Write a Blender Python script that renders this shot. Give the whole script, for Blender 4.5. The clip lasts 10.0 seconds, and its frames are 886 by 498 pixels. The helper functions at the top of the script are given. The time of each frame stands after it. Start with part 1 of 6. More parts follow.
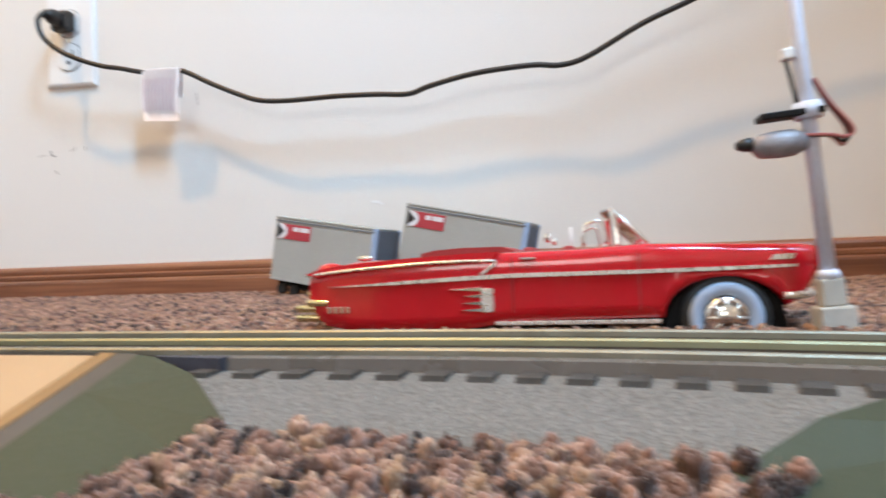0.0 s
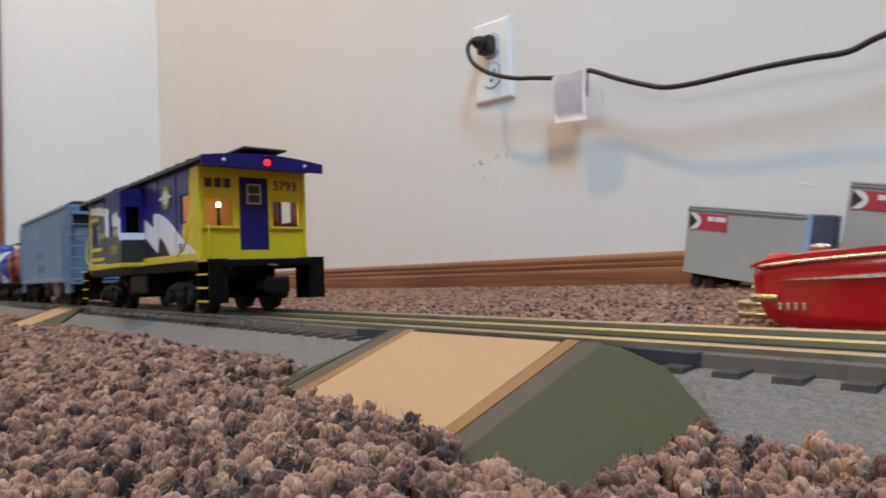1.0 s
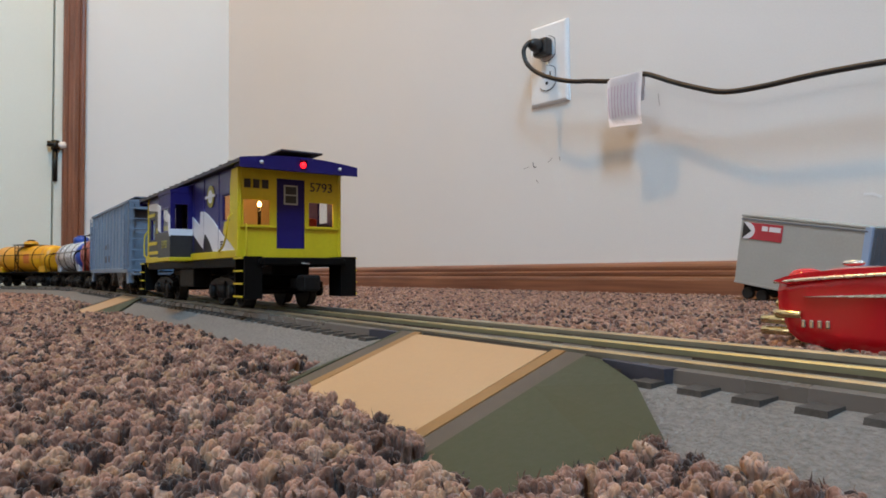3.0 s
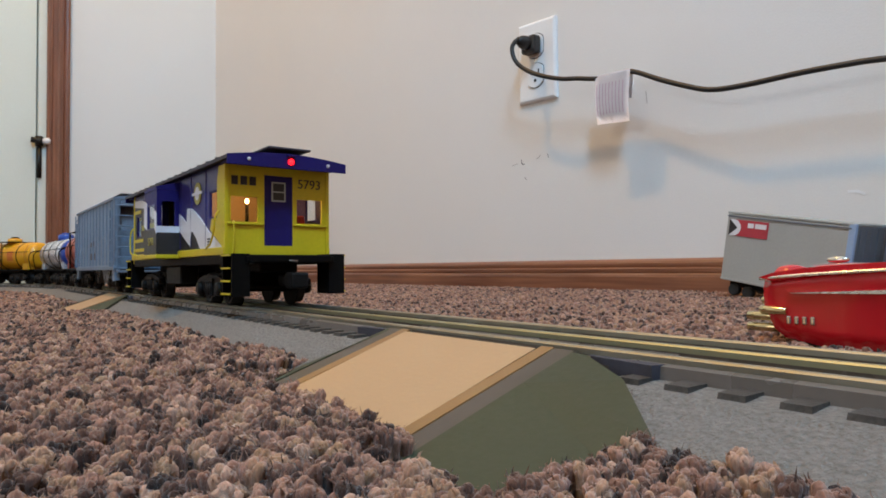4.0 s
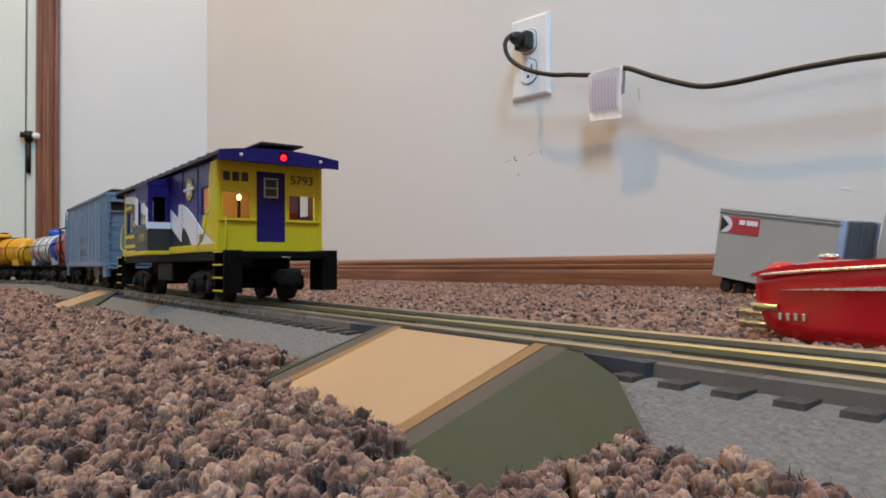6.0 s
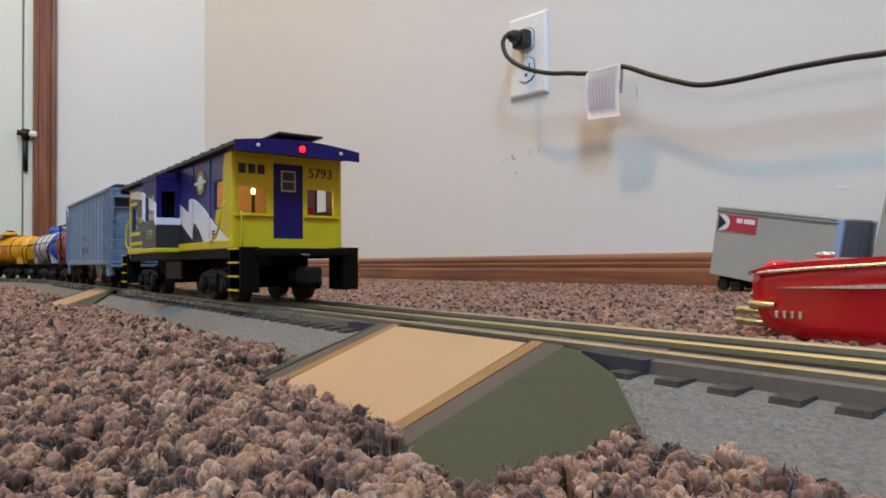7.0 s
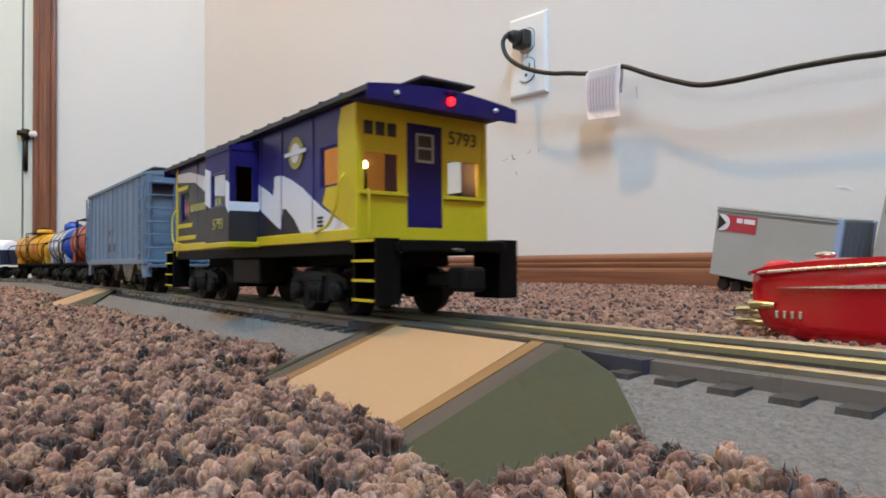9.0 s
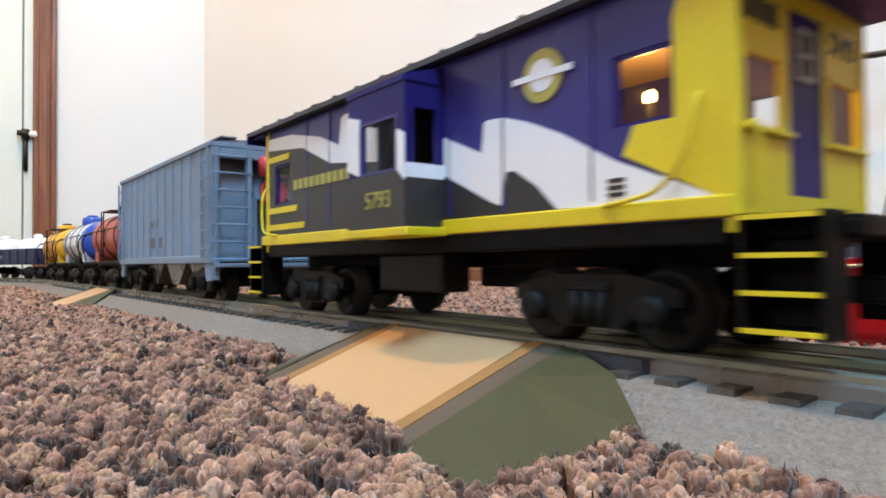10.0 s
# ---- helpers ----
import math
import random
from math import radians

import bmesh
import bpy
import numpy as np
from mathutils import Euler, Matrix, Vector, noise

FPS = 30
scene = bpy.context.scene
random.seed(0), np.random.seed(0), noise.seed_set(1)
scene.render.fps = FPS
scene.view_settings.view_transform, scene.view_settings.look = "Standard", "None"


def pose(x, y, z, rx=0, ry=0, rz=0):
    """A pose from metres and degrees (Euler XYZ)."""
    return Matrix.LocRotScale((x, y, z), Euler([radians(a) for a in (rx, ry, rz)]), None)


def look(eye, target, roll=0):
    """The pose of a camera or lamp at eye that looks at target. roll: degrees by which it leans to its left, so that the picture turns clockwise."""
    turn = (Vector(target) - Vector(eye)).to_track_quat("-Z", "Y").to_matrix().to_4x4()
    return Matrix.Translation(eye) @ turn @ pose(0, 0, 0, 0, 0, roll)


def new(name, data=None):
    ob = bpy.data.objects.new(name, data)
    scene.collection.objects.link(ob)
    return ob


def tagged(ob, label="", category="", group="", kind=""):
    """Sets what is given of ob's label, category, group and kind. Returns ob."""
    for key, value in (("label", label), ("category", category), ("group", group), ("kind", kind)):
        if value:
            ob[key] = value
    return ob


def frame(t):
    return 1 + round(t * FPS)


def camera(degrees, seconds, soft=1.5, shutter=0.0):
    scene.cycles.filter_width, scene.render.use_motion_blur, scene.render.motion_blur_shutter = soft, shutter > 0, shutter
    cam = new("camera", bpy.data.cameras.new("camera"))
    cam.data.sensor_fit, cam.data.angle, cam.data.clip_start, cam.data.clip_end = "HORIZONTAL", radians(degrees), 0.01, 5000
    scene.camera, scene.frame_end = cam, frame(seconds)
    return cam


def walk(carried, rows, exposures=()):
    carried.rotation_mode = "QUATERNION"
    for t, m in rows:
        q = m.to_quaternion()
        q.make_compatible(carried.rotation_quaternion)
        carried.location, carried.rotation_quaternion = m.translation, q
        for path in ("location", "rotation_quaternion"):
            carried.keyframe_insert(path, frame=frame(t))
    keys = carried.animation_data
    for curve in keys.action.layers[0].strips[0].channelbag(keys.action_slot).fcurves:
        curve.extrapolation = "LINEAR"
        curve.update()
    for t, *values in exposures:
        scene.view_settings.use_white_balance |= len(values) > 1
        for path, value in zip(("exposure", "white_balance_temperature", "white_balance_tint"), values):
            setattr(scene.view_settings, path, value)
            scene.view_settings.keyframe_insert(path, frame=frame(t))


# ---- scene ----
cam = camera(68.48, 10.0, soft=1.7, shutter=0.5)


def view(t, eye, yaw, pitch, roll):
    """A row of the camera's way: yaw to the left of +y, pitch up, roll in degrees."""
    a, b = radians(yaw), radians(pitch)
    ahead = Vector((-math.sin(a) * math.cos(b), math.cos(a) * math.cos(b), math.sin(b)))
    return t, look(eye, Vector(eye) + ahead, roll)


walk(cam, [
    view(0, (0.6516, -0.7067, 0.0269), 11.83, 1.04, -1.97),
    view(0.1, (0.6491, -0.7062, 0.0278), 14.60, 1.00, -2.40),
    view(0.2, (0.6468, -0.7071, 0.0270), 19.69, 0.90, -2.39),
    view(0.3, (0.6443, -0.7084, 0.0276), 23.96, 1.34, -2.64),
    view(0.4, (0.6307, -0.7044, 0.0266), 30.64, 1.26, -3.17),
    view(0.5, (0.6312, -0.7080, 0.0274), 39.40, 1.75, -3.25),
    view(0.6, (0.6305, -0.7117, 0.0275), 41.59, 1.84, -2.53),
    view(0.8, (0.6316, -0.7113, 0.0278), 42.31, 1.76, -2.57),
    view(1, (0.6336, -0.7043, 0.0262), 45.58, 1.79, -2.30),
    view(1.5, (0.6478, -0.7007, 0.0289), 48.65, 1.90, -1.53),
    view(2, (0.6491, -0.6954, 0.0277), 50.63, 2.01, -0.79),
    view(2.5, (0.6486, -0.6952, 0.0275), 52.42, 2.03, -0.60),
    view(3, (0.6485, -0.6953, 0.0274), 51.03, 1.94, -0.45),
    view(4.5, (0.6484, -0.6952, 0.0276), 49.93, 1.61, -0.51),
    view(5, (0.6480, -0.6949, 0.0278), 49.76, 1.48, -0.48),
    view(5.5, (0.6479, -0.6950, 0.0278), 49.56, 1.40, -0.49),
    view(7, (0.6482, -0.6951, 0.0275), 49.20, 1.18, -0.49),
    view(10, (0.6482, -0.6951, 0.0275), 49.20, 1.18, -0.49),
], exposures=[(t, e + 0.08, 6080, 10) for t, e in ((0, 0.70), (0.3, 0.60), (0.6, 0.32), (1.0, 0.12), (2.0, 0.02), (5.5, 0.05), (7.5, 0.12), (8.5, 0.2), (9.0, 0.27), (9.5, 0.45), (10, 0.80))])

# ---- world and light ----
world = bpy.data.worlds.new("sky")
scene.world = world
world.use_nodes = True
wn = world.node_tree.nodes
sky = wn.new("ShaderNodeTexSky")
sky.sky_type, sky.sun_disc = "NISHITA", False
sky.sun_elevation, sky.sun_rotation = radians(45), radians(200)
world.node_tree.links.new(sky.outputs["Color"], wn["Background"].inputs["Color"])
wn["Background"].inputs["Strength"].default_value = 0.1


def area_lamp(name, place, target, size, size_y, watts, colour):
    data = bpy.data.lights.new(name, "AREA")
    data.shape, data.size, data.size_y, data.energy, data.color = "RECTANGLE", size, size_y, watts, colour
    ob = new(name, data)
    ob.matrix_world = look(place, target)
    return ob


# daylight through the side wall's window, an added warm fill behind the camera, and the warm lamp under the ceiling
area_lamp("window_daylight", (1.36, -1.17, 1.95), (0.1, -0.35, 0.5), 0.32, 0.80, 34, (0.42, 0.72, 1.0))
# unseen fill, added to brighten faces turned towards the camera
area_lamp("frontal_fill_light", (0.2, -4.54, 1.45), (0.2, 0.0, 0.6), 1.5, 1.0, 17, (1.0, 0.89, 0.74))
area_lamp("ceiling_lamp_light", (-0.275, -0.86, 2.36), (-0.275, -0.86, 0.0), 0.09, 0.09, 26, (1.0, 0.535, 0.13))
# ---- materials ----
def material(name, colour, rough=0.6, metal=0.0, vary=0.12, scale=40.0, fine=400.0, bump=0.0, emit=None, strength=0.0,
             dark=None, per_piece=0.0, coat=0.0, specular=0.5):
    """A surface with grain at two scales: colour drifts towards dark, roughness with it, and a fine bump."""
    m = bpy.data.materials.new(name)
    m.use_nodes = True
    nt = m.node_tree
    N, K = nt.nodes, nt.links
    bs = N["Principled BSDF"]
    bs.inputs["Metallic"].default_value = metal
    bs.inputs["Coat Weight"].default_value = coat
    bs.inputs["Specular IOR Level"].default_value = specular
    co = N.new("ShaderNodeTexCoord")
    big, small = N.new("ShaderNodeTexNoise"), N.new("ShaderNodeTexNoise")
    big.inputs["Scale"].default_value, small.inputs["Scale"].default_value = scale, fine
    big.inputs["Detail"].default_value = 4
    small.inputs["Detail"].default_value = 3
    for t in (big, small):
        K.new(co.outputs["Object"], t.inputs["Vector"])
    mixn = N.new("ShaderNodeMix")
    mixn.inputs["Factor"].default_value = 0.45
    K.new(big.outputs["Fac"], mixn.inputs[2])
    K.new(small.outputs["Fac"], mixn.inputs[3])
    ramp = N.new("ShaderNodeMapRange")
    ramp.inputs["From Min"].default_value, ramp.inputs["From Max"].default_value = 0.3, 0.7
    ramp.inputs["To Min"].default_value, ramp.inputs["To Max"].default_value = 0.0, 1.0
    K.new(mixn.outputs[0], ramp.inputs["Value"])
    col = N.new("ShaderNodeMix")
    col.data_type = "RGBA"
    lo = dark if dark else [c * (1 - 2 * vary) for c in colour]
    hi = [min(1, c * (1 + vary)) for c in colour] if not dark else colour
    col.inputs[6].default_value, col.inputs[7].default_value = (*lo, 1), (*hi, 1)
    K.new(ramp.outputs["Result"], col.inputs["Factor"])
    last = col.outputs[2]
    if per_piece:
        geo = N.new("ShaderNodeNewGeometry")
        hsv = N.new("ShaderNodeHueSaturation")
        mr = N.new("ShaderNodeMapRange")
        mr.inputs["To Min"].default_value, mr.inputs["To Max"].default_value = 1 - per_piece, 1 + per_piece
        K.new(geo.outputs["Random Per Island"], mr.inputs["Value"])
        K.new(mr.outputs["Result"], hsv.inputs["Value"])
        K.new(last, hsv.inputs["Color"])
        last = hsv.outputs["Color"]
    K.new(last, bs.inputs["Base Color"])
    rr = N.new("ShaderNodeMapRange")
    rr.inputs["To Min"].default_value, rr.inputs["To Max"].default_value = max(0.02, rough - 0.08), min(1, rough + 0.08)
    K.new(small.outputs["Fac"], rr.inputs["Value"])
    K.new(rr.outputs["Result"], bs.inputs["Roughness"])
    if bump:
        b = N.new("ShaderNodeBump")
        b.inputs["Strength"].default_value, b.inputs["Distance"].default_value = 0.6, bump
        K.new(small.outputs["Fac"], b.inputs["Height"])
        K.new(b.outputs["Normal"], bs.inputs["Normal"])
    if emit:
        bs.inputs["Emission Color"].default_value = (*emit, 1)
        bs.inputs["Emission Strength"].default_value = strength
    return m


def wood_material(name, colour, dark, along=0, scale=1.0, rough=0.35):
    """Stained wood with grain drawn out along one axis."""
    m = bpy.data.materials.new(name)
    m.use_nodes = True
    nt = m.node_tree
    N, K = nt.nodes, nt.links
    bs = N["Principled BSDF"]
    co, mp, ns, fi, mixn, col = (N.new("ShaderNode" + k) for k in ("TexCoord", "Mapping", "TexNoise", "TexNoise", "Mix", "Mix"))
    stretch = [160.0 * scale] * 3
    stretch[along] = 6.0 * scale
    mp.inputs["Scale"].default_value = stretch
    ns.inputs["Scale"].default_value, ns.inputs["Detail"].default_value = 1.0, 5
    fi.inputs["Scale"].default_value = 5.0
    K.new(co.outputs["Object"], mp.inputs["Vector"])
    K.new(mp.outputs["Vector"], ns.inputs["Vector"])
    K.new(co.outputs["Object"], fi.inputs["Vector"])
    mixn.inputs["Factor"].default_value = 0.3
    K.new(ns.outputs["Fac"], mixn.inputs[2])
    K.new(fi.outputs["Fac"], mixn.inputs[3])
    rp = N.new("ShaderNodeMapRange")
    rp.inputs["From Min"].default_value, rp.inputs["From Max"].default_value = 0.32, 0.68
    K.new(mixn.outputs[0], rp.inputs["Value"])
    col.data_type = "RGBA"
    col.inputs[6].default_value, col.inputs[7].default_value = (*dark, 1), (*colour, 1)
    K.new(rp.outputs["Result"], col.inputs["Factor"])
    K.new(col.outputs[2], bs.inputs["Base Color"])
    bs.inputs["Roughness"].default_value = rough
    bs.inputs["Coat Weight"].default_value = 0.25
    bs.inputs["Coat Roughness"].default_value = 0.25
    return m


def glass_material(name, tint, rough=0.03):
    m = bpy.data.materials.new(name)
    m.use_nodes = True
    bs = m.node_tree.nodes["Principled BSDF"]
    bs.inputs["Base Color"].default_value = (*tint, 1)
    bs.inputs["Roughness"].default_value = rough
    bs.inputs["Transmission Weight"].default_value = 1.0
    bs.inputs["IOR"].default_value = 1.1
    return m


def pile_material():
    """Flecked yarn: mostly pinkish beige, some brown, a few nearly black ends; one shade a tuft, chosen at random."""
    m = bpy.data.materials.new("carpet_yarn")
    m.use_nodes = True
    nt = m.node_tree
    N, K = nt.nodes, nt.links
    bs = N["Principled BSDF"]
    geo, ramp, co, ns, mul, bp = (N.new("ShaderNode" + k) for k in ("Attribute", "ValToRGB", "TexCoord", "TexNoise", "Mix", "Bump"))
    ramp.color_ramp.interpolation = "LINEAR"
    stops = [(0.0, (0.024, 0.012, 0.009)), (0.13, (0.062, 0.029, 0.020)), (0.28, (0.150, 0.074, 0.049)), (0.45, (0.245, 0.125, 0.085)), (0.67, (0.315, 0.166, 0.116)), (0.84, (0.318, 0.182, 0.099)), (1.0, (0.46, 0.276, 0.195))]
    el = ramp.color_ramp.elements
    el[0].position, el[0].color = stops[0][0], (*stops[0][1], 1)
    el[1].position, el[1].color = stops[-1][0], (*stops[-1][1], 1)
    for p, c in stops[1:-1]:
        el.new(p).color = (*c, 1)
    geo.attribute_name = "tuft_shade"
    K.new(geo.outputs["Fac"], ramp.inputs["Fac"])
    ns.inputs["Scale"].default_value, ns.inputs["Detail"].default_value = 1900.0, 8
    mp = N.new("ShaderNodeMapping")
    mp.inputs["Scale"].default_value = (1.0, 1.0, 0.35)
    K.new(co.outputs["Object"], mp.inputs["Vector"])
    K.new(mp.outputs["Vector"], ns.inputs["Vector"])
    gain = N.new("ShaderNodeMapRange")
    gain.inputs["From Min"].default_value, gain.inputs["From Max"].default_value = 0.35, 0.65
    gain.inputs["To Min"].default_value, gain.inputs["To Max"].default_value = 0.20, 1.40
    K.new(ns.outputs["Fac"], gain.inputs["Value"])
    mul.data_type, mul.blend_type = "RGBA", "MULTIPLY"
    mul.inputs["Factor"].default_value = 0.42
    K.new(ramp.outputs["Color"], mul.inputs[6])
    K.new(gain.outputs["Result"], mul.inputs[7])
    K.new(mul.outputs[2], bs.inputs["Base Color"])
    bs.inputs["Roughness"].default_value = 0.95
    bs.inputs["Specular IOR Level"].default_value = 0.1
    bs.inputs["Sheen Weight"].default_value = 0.2
    bs.inputs["Subsurface Weight"].default_value = 0.45
    bs.inputs["Subsurface Scale"].default_value = 0.0016
    bs.inputs["Subsurface Radius"].default_value = (1.0, 0.75, 0.6)
    bs.inputs["Sheen Roughness"].default_value = 0.6
    bp.inputs["Strength"].default_value, bp.inputs["Distance"].default_value = 0.9, 0.0005
    K.new(ns.outputs["Fac"], bp.inputs["Height"])
    K.new(bp.outputs["Normal"], bs.inputs["Normal"])
    return m


M_WALL = material("painted_wall", (0.72, 0.70, 0.67), 0.75, vary=0.02, scale=3, fine=500, bump=0.0003)
# cool daylight on the side wall is put into its paint colour
M_WALL_SIDE = material("painted_wall_daylit", (0.72, 0.745, 0.735), 0.75, vary=0.02, scale=3, fine=500, bump=0.0003)
M_CEIL = material("ceiling_paint", (0.80, 0.79, 0.76), 0.9, vary=0.03, scale=4, fine=200, bump=0.001)
M_DOOR = material("door_paint", (0.70, 0.75, 0.68), 0.45, vary=0.02, scale=6, fine=300)
M_OAK = wood_material("stained_oak", (0.295, 0.118, 0.055), (0.10, 0.032, 0.015), along=0)
M_OAK_UP = wood_material("stained_oak_upright", (0.27, 0.105, 0.05), (0.11, 0.04, 0.02), along=2)
M_PILE = pile_material()
M_BACKING = material("carpet_backing", (0.20, 0.135, 0.105), 0.95, scale=200, fine=900, vary=0.3, bump=0.001, specular=0.1)
M_BALLAST = material("moulded_ballast", (0.212, 0.196, 0.176), 0.9, scale=700, fine=1100, vary=0.16, bump=0.0030, specular=0.2)
M_TIE = material("dark_tie", (0.062, 0.055, 0.048), 0.6, scale=120, fine=1500, vary=0.3, bump=0.0002)
M_TROUGH = material("grey_brown_roadbed", (0.130, 0.112, 0.097), 0.28, scale=12, fine=90, vary=0.08)
M_RAIL = material("nickel_rail", (0.31, 0.305, 0.255), 0.52, metal=1.0, scale=25, fine=120, vary=0.14)
M_RAIL_DARK = material("brass_toned_centre_rail", (0.34, 0.345, 0.235), 0.48, metal=1.0, scale=25, fine=120, vary=0.06)
M_ROAD = material("tan_road_surface", (0.42, 0.258, 0.128), 0.6, scale=25, fine=600, vary=0.04, bump=0.0001)
M_ROAD_EDGE = material("ochre_edge_strip", (0.255, 0.135, 0.045), 0.6, scale=60, fine=600, vary=0.08)
M_KERB = material("brown_grey_kerb", (0.080, 0.064, 0.050), 0.65, scale=60, fine=700, vary=0.12)
M_GRASS = material("green_plastic_bank", (0.031, 0.040, 0.017), 0.65, scale=30, fine=600, vary=0.08, bump=0.0001)
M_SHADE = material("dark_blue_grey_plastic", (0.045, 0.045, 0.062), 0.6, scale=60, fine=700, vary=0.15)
M_WHITE = material("white_plastic", (0.80, 0.80, 0.80), 0.35, vary=0.02, scale=30, fine=300)
M_SLOT = material("socket_slot", (0.03, 0.03, 0.03), 0.6, vary=0.1)
M_BLACK = material("black_rubber", (0.012, 0.012, 0.013), 0.45, vary=0.2, scale=80, fine=900)
M_PAPER = material("paper_tag", (0.86, 0.83, 0.85), 0.8, vary=0.03, scale=80, fine=900)
M_PRINT = material("pink_print", (0.70, 0.50, 0.62), 0.8, vary=0.1)
M_BLUE = material("deep_blue_paint", (0.016, 0.011, 0.115), 0.45, vary=0.06, scale=60, fine=300, specular=0.2)
M_NAVY = material("dark_blue_paint", (0.029, 0.024, 0.160), 0.34, vary=0.08, scale=60, fine=300, specular=0.4)
M_YELLOW = material("yellow_paint", (0.64, 0.50, 0.006), 0.45, vary=0.06, scale=60, fine=700, bump=0.00005)
M_GREY_D = material("charcoal_paint", (0.032, 0.030, 0.031), 0.4, vary=0.1, scale=60, fine=300, specular=0.35)
M_WHITE_P = material("white_paint", (0.74, 0.74, 0.78), 0.4, vary=0.03, scale=60, fine=700)
M_BLACK_P = material("black_chassis", (0.0036, 0.0034, 0.0034), 0.55, vary=0.25, scale=90, fine=600, specular=0.12)
M_IRON = material("dark_iron", (0.010, 0.0095, 0.0095), 0.5, vary=0.3, scale=90, fine=600, specular=0.15)
M_TREAD = material("wheel_steel", (0.35, 0.34, 0.33), 0.35, metal=1.0, vary=0.1)
M_GOLD_T = material("dull_gold_print", (0.40, 0.36, 0.08), 0.5, vary=0.08)
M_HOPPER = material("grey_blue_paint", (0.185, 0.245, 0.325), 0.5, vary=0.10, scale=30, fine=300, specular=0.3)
M_HOPPER_D = material("darker_grey_blue", (0.16, 0.19, 0.24), 0.55, vary=0.12, scale=50, fine=500)
M_RUST = material("brown_print", (0.13, 0.115, 0.115), 0.6, vary=0.2)
M_RED_T = material("orange_red_tank", (0.42, 0.065, 0.035), 0.4, vary=0.08, scale=50, fine=500)
M_YEL_T = material("orange_yellow_tank", (0.70, 0.33, 0.006), 0.35, vary=0.05, scale=50, fine=500)
M_RED_S = material("red_square_print", (0.60, 0.16, 0.02), 0.5, vary=0.05)
M_CHROME = material("bright_chrome", (0.78, 0.78, 0.76), 0.12, metal=1.0, vary=0.04)
M_SILVER = material("bright_silver_tank", (0.76, 0.81, 0.90), 0.25, metal=0.5, vary=0.05)
M_TBLUE = material("tank_end_blue", (0.02, 0.07, 0.36), 0.35, vary=0.06)
M_GON = material("navy_gondola", (0.014, 0.02, 0.060), 0.5, vary=0.12)
M_WTANK = material("white_load", (0.80, 0.82, 0.86), 0.4, vary=0.03)
M_CAR = material("gloss_red_enamel", (0.50, 0.005, 0.012), 0.16, vary=0.03, scale=20, fine=100, coat=0.5)
M_CAR_IN = material("red_upholstery", (0.30, 0.02, 0.02), 0.6, vary=0.1)
M_TRIM = material("soft_chrome_trim", (0.80, 0.77, 0.71), 0.28, metal=0.75, vary=0.06)
M_BRASS = material("pale_brass", (0.72, 0.62, 0.36), 0.18, metal=1.0, vary=0.06)
M_TYRE = material("tyre_rubber", (0.012, 0.012, 0.012), 0.7, vary=0.2, scale=80)
# white rubber made blue-grey: its shading is put into the colour
M_WWALL = material("whitewall", (0.36, 0.43, 0.55), 0.45, vary=0.03)
M_TRAILER = material("grey_trailer", (0.38, 0.385, 0.36), 0.5, vary=0.05, scale=30, fine=500)
# dark slate tone: the shadowed front wall's shade is put into the colour
M_TRAILER_D = material("trailer_shade_slate_blue", (0.13, 0.145, 0.175), 0.5, vary=0.08, scale=30, fine=500)
M_TRAILER_B = material("pale_blue_corner_post", (0.30, 0.40, 0.58), 0.45, vary=0.04)
M_RED_P = material("red_panel", (0.42, 0.035, 0.05), 0.5, vary=0.05)
M_POLE = material("pale_grey_blue_pole", (0.62, 0.66, 0.78), 0.4, metal=0.0, vary=0.06)
M_LAMP_GREY = material("dull_grey_metal", (0.27, 0.265, 0.29), 0.5, metal=0.3, vary=0.2, scale=150)
M_CONC = material("pale_concrete_grey", (0.44, 0.43, 0.39), 0.7, vary=0.08, scale=90)
M_WIRE = material("red_wire", (0.36, 0.10, 0.09), 0.5, vary=0.1)
M_GLASS = glass_material("clear_pane", (0.93, 0.95, 0.95))
M_WINDOW = glass_material("window_glass", (0.97, 0.98, 0.98), 0.0)
M_LAMP_RED = material("red_marker_lens", (0.5, 0.0, 0.0), 0.3, emit=(1.0, 0.006, 0.010), strength=5)
M_BULB = material("warm_bulb", (1.0, 0.75, 0.4), 0.3, emit=(1.0, 0.50, 0.13), strength=620)
M_CREAM = material("cream_interior", (0.34, 0.25, 0.15), 0.7, vary=0.08)
M_MARK = material("scuff", (0.10, 0.09, 0.085), 0.8, vary=0.2)
M_HINGE = material("black_hinge_metal", (0.02, 0.02, 0.018), 0.4, metal=0.6, vary=0.1)
# ---- mesh helpers ----
def part(name, bm, mat, parent=None, label="", smooth=False):
    me = bpy.data.meshes.new(name)
    bmesh.ops.recalc_face_normals(bm, faces=bm.faces)
    bm.to_mesh(me)
    bm.free()
    for m in (mat if isinstance(mat, (list, tuple)) else (mat,)):
        me.materials.append(m)
    if smooth:
        for p in me.polygons:
            p.use_smooth = True
    ob = new(name, me)
    if parent:
        ob.parent = parent
    if label:
        ob["label"] = label
    return ob


def thing(name, label, category, m=None, group="", kind=""):
    ob = new(name)
    ob.empty_display_size = 0.01
    if m is not None:
        ob.matrix_world = m
    return tagged(ob, label, category, group, kind)


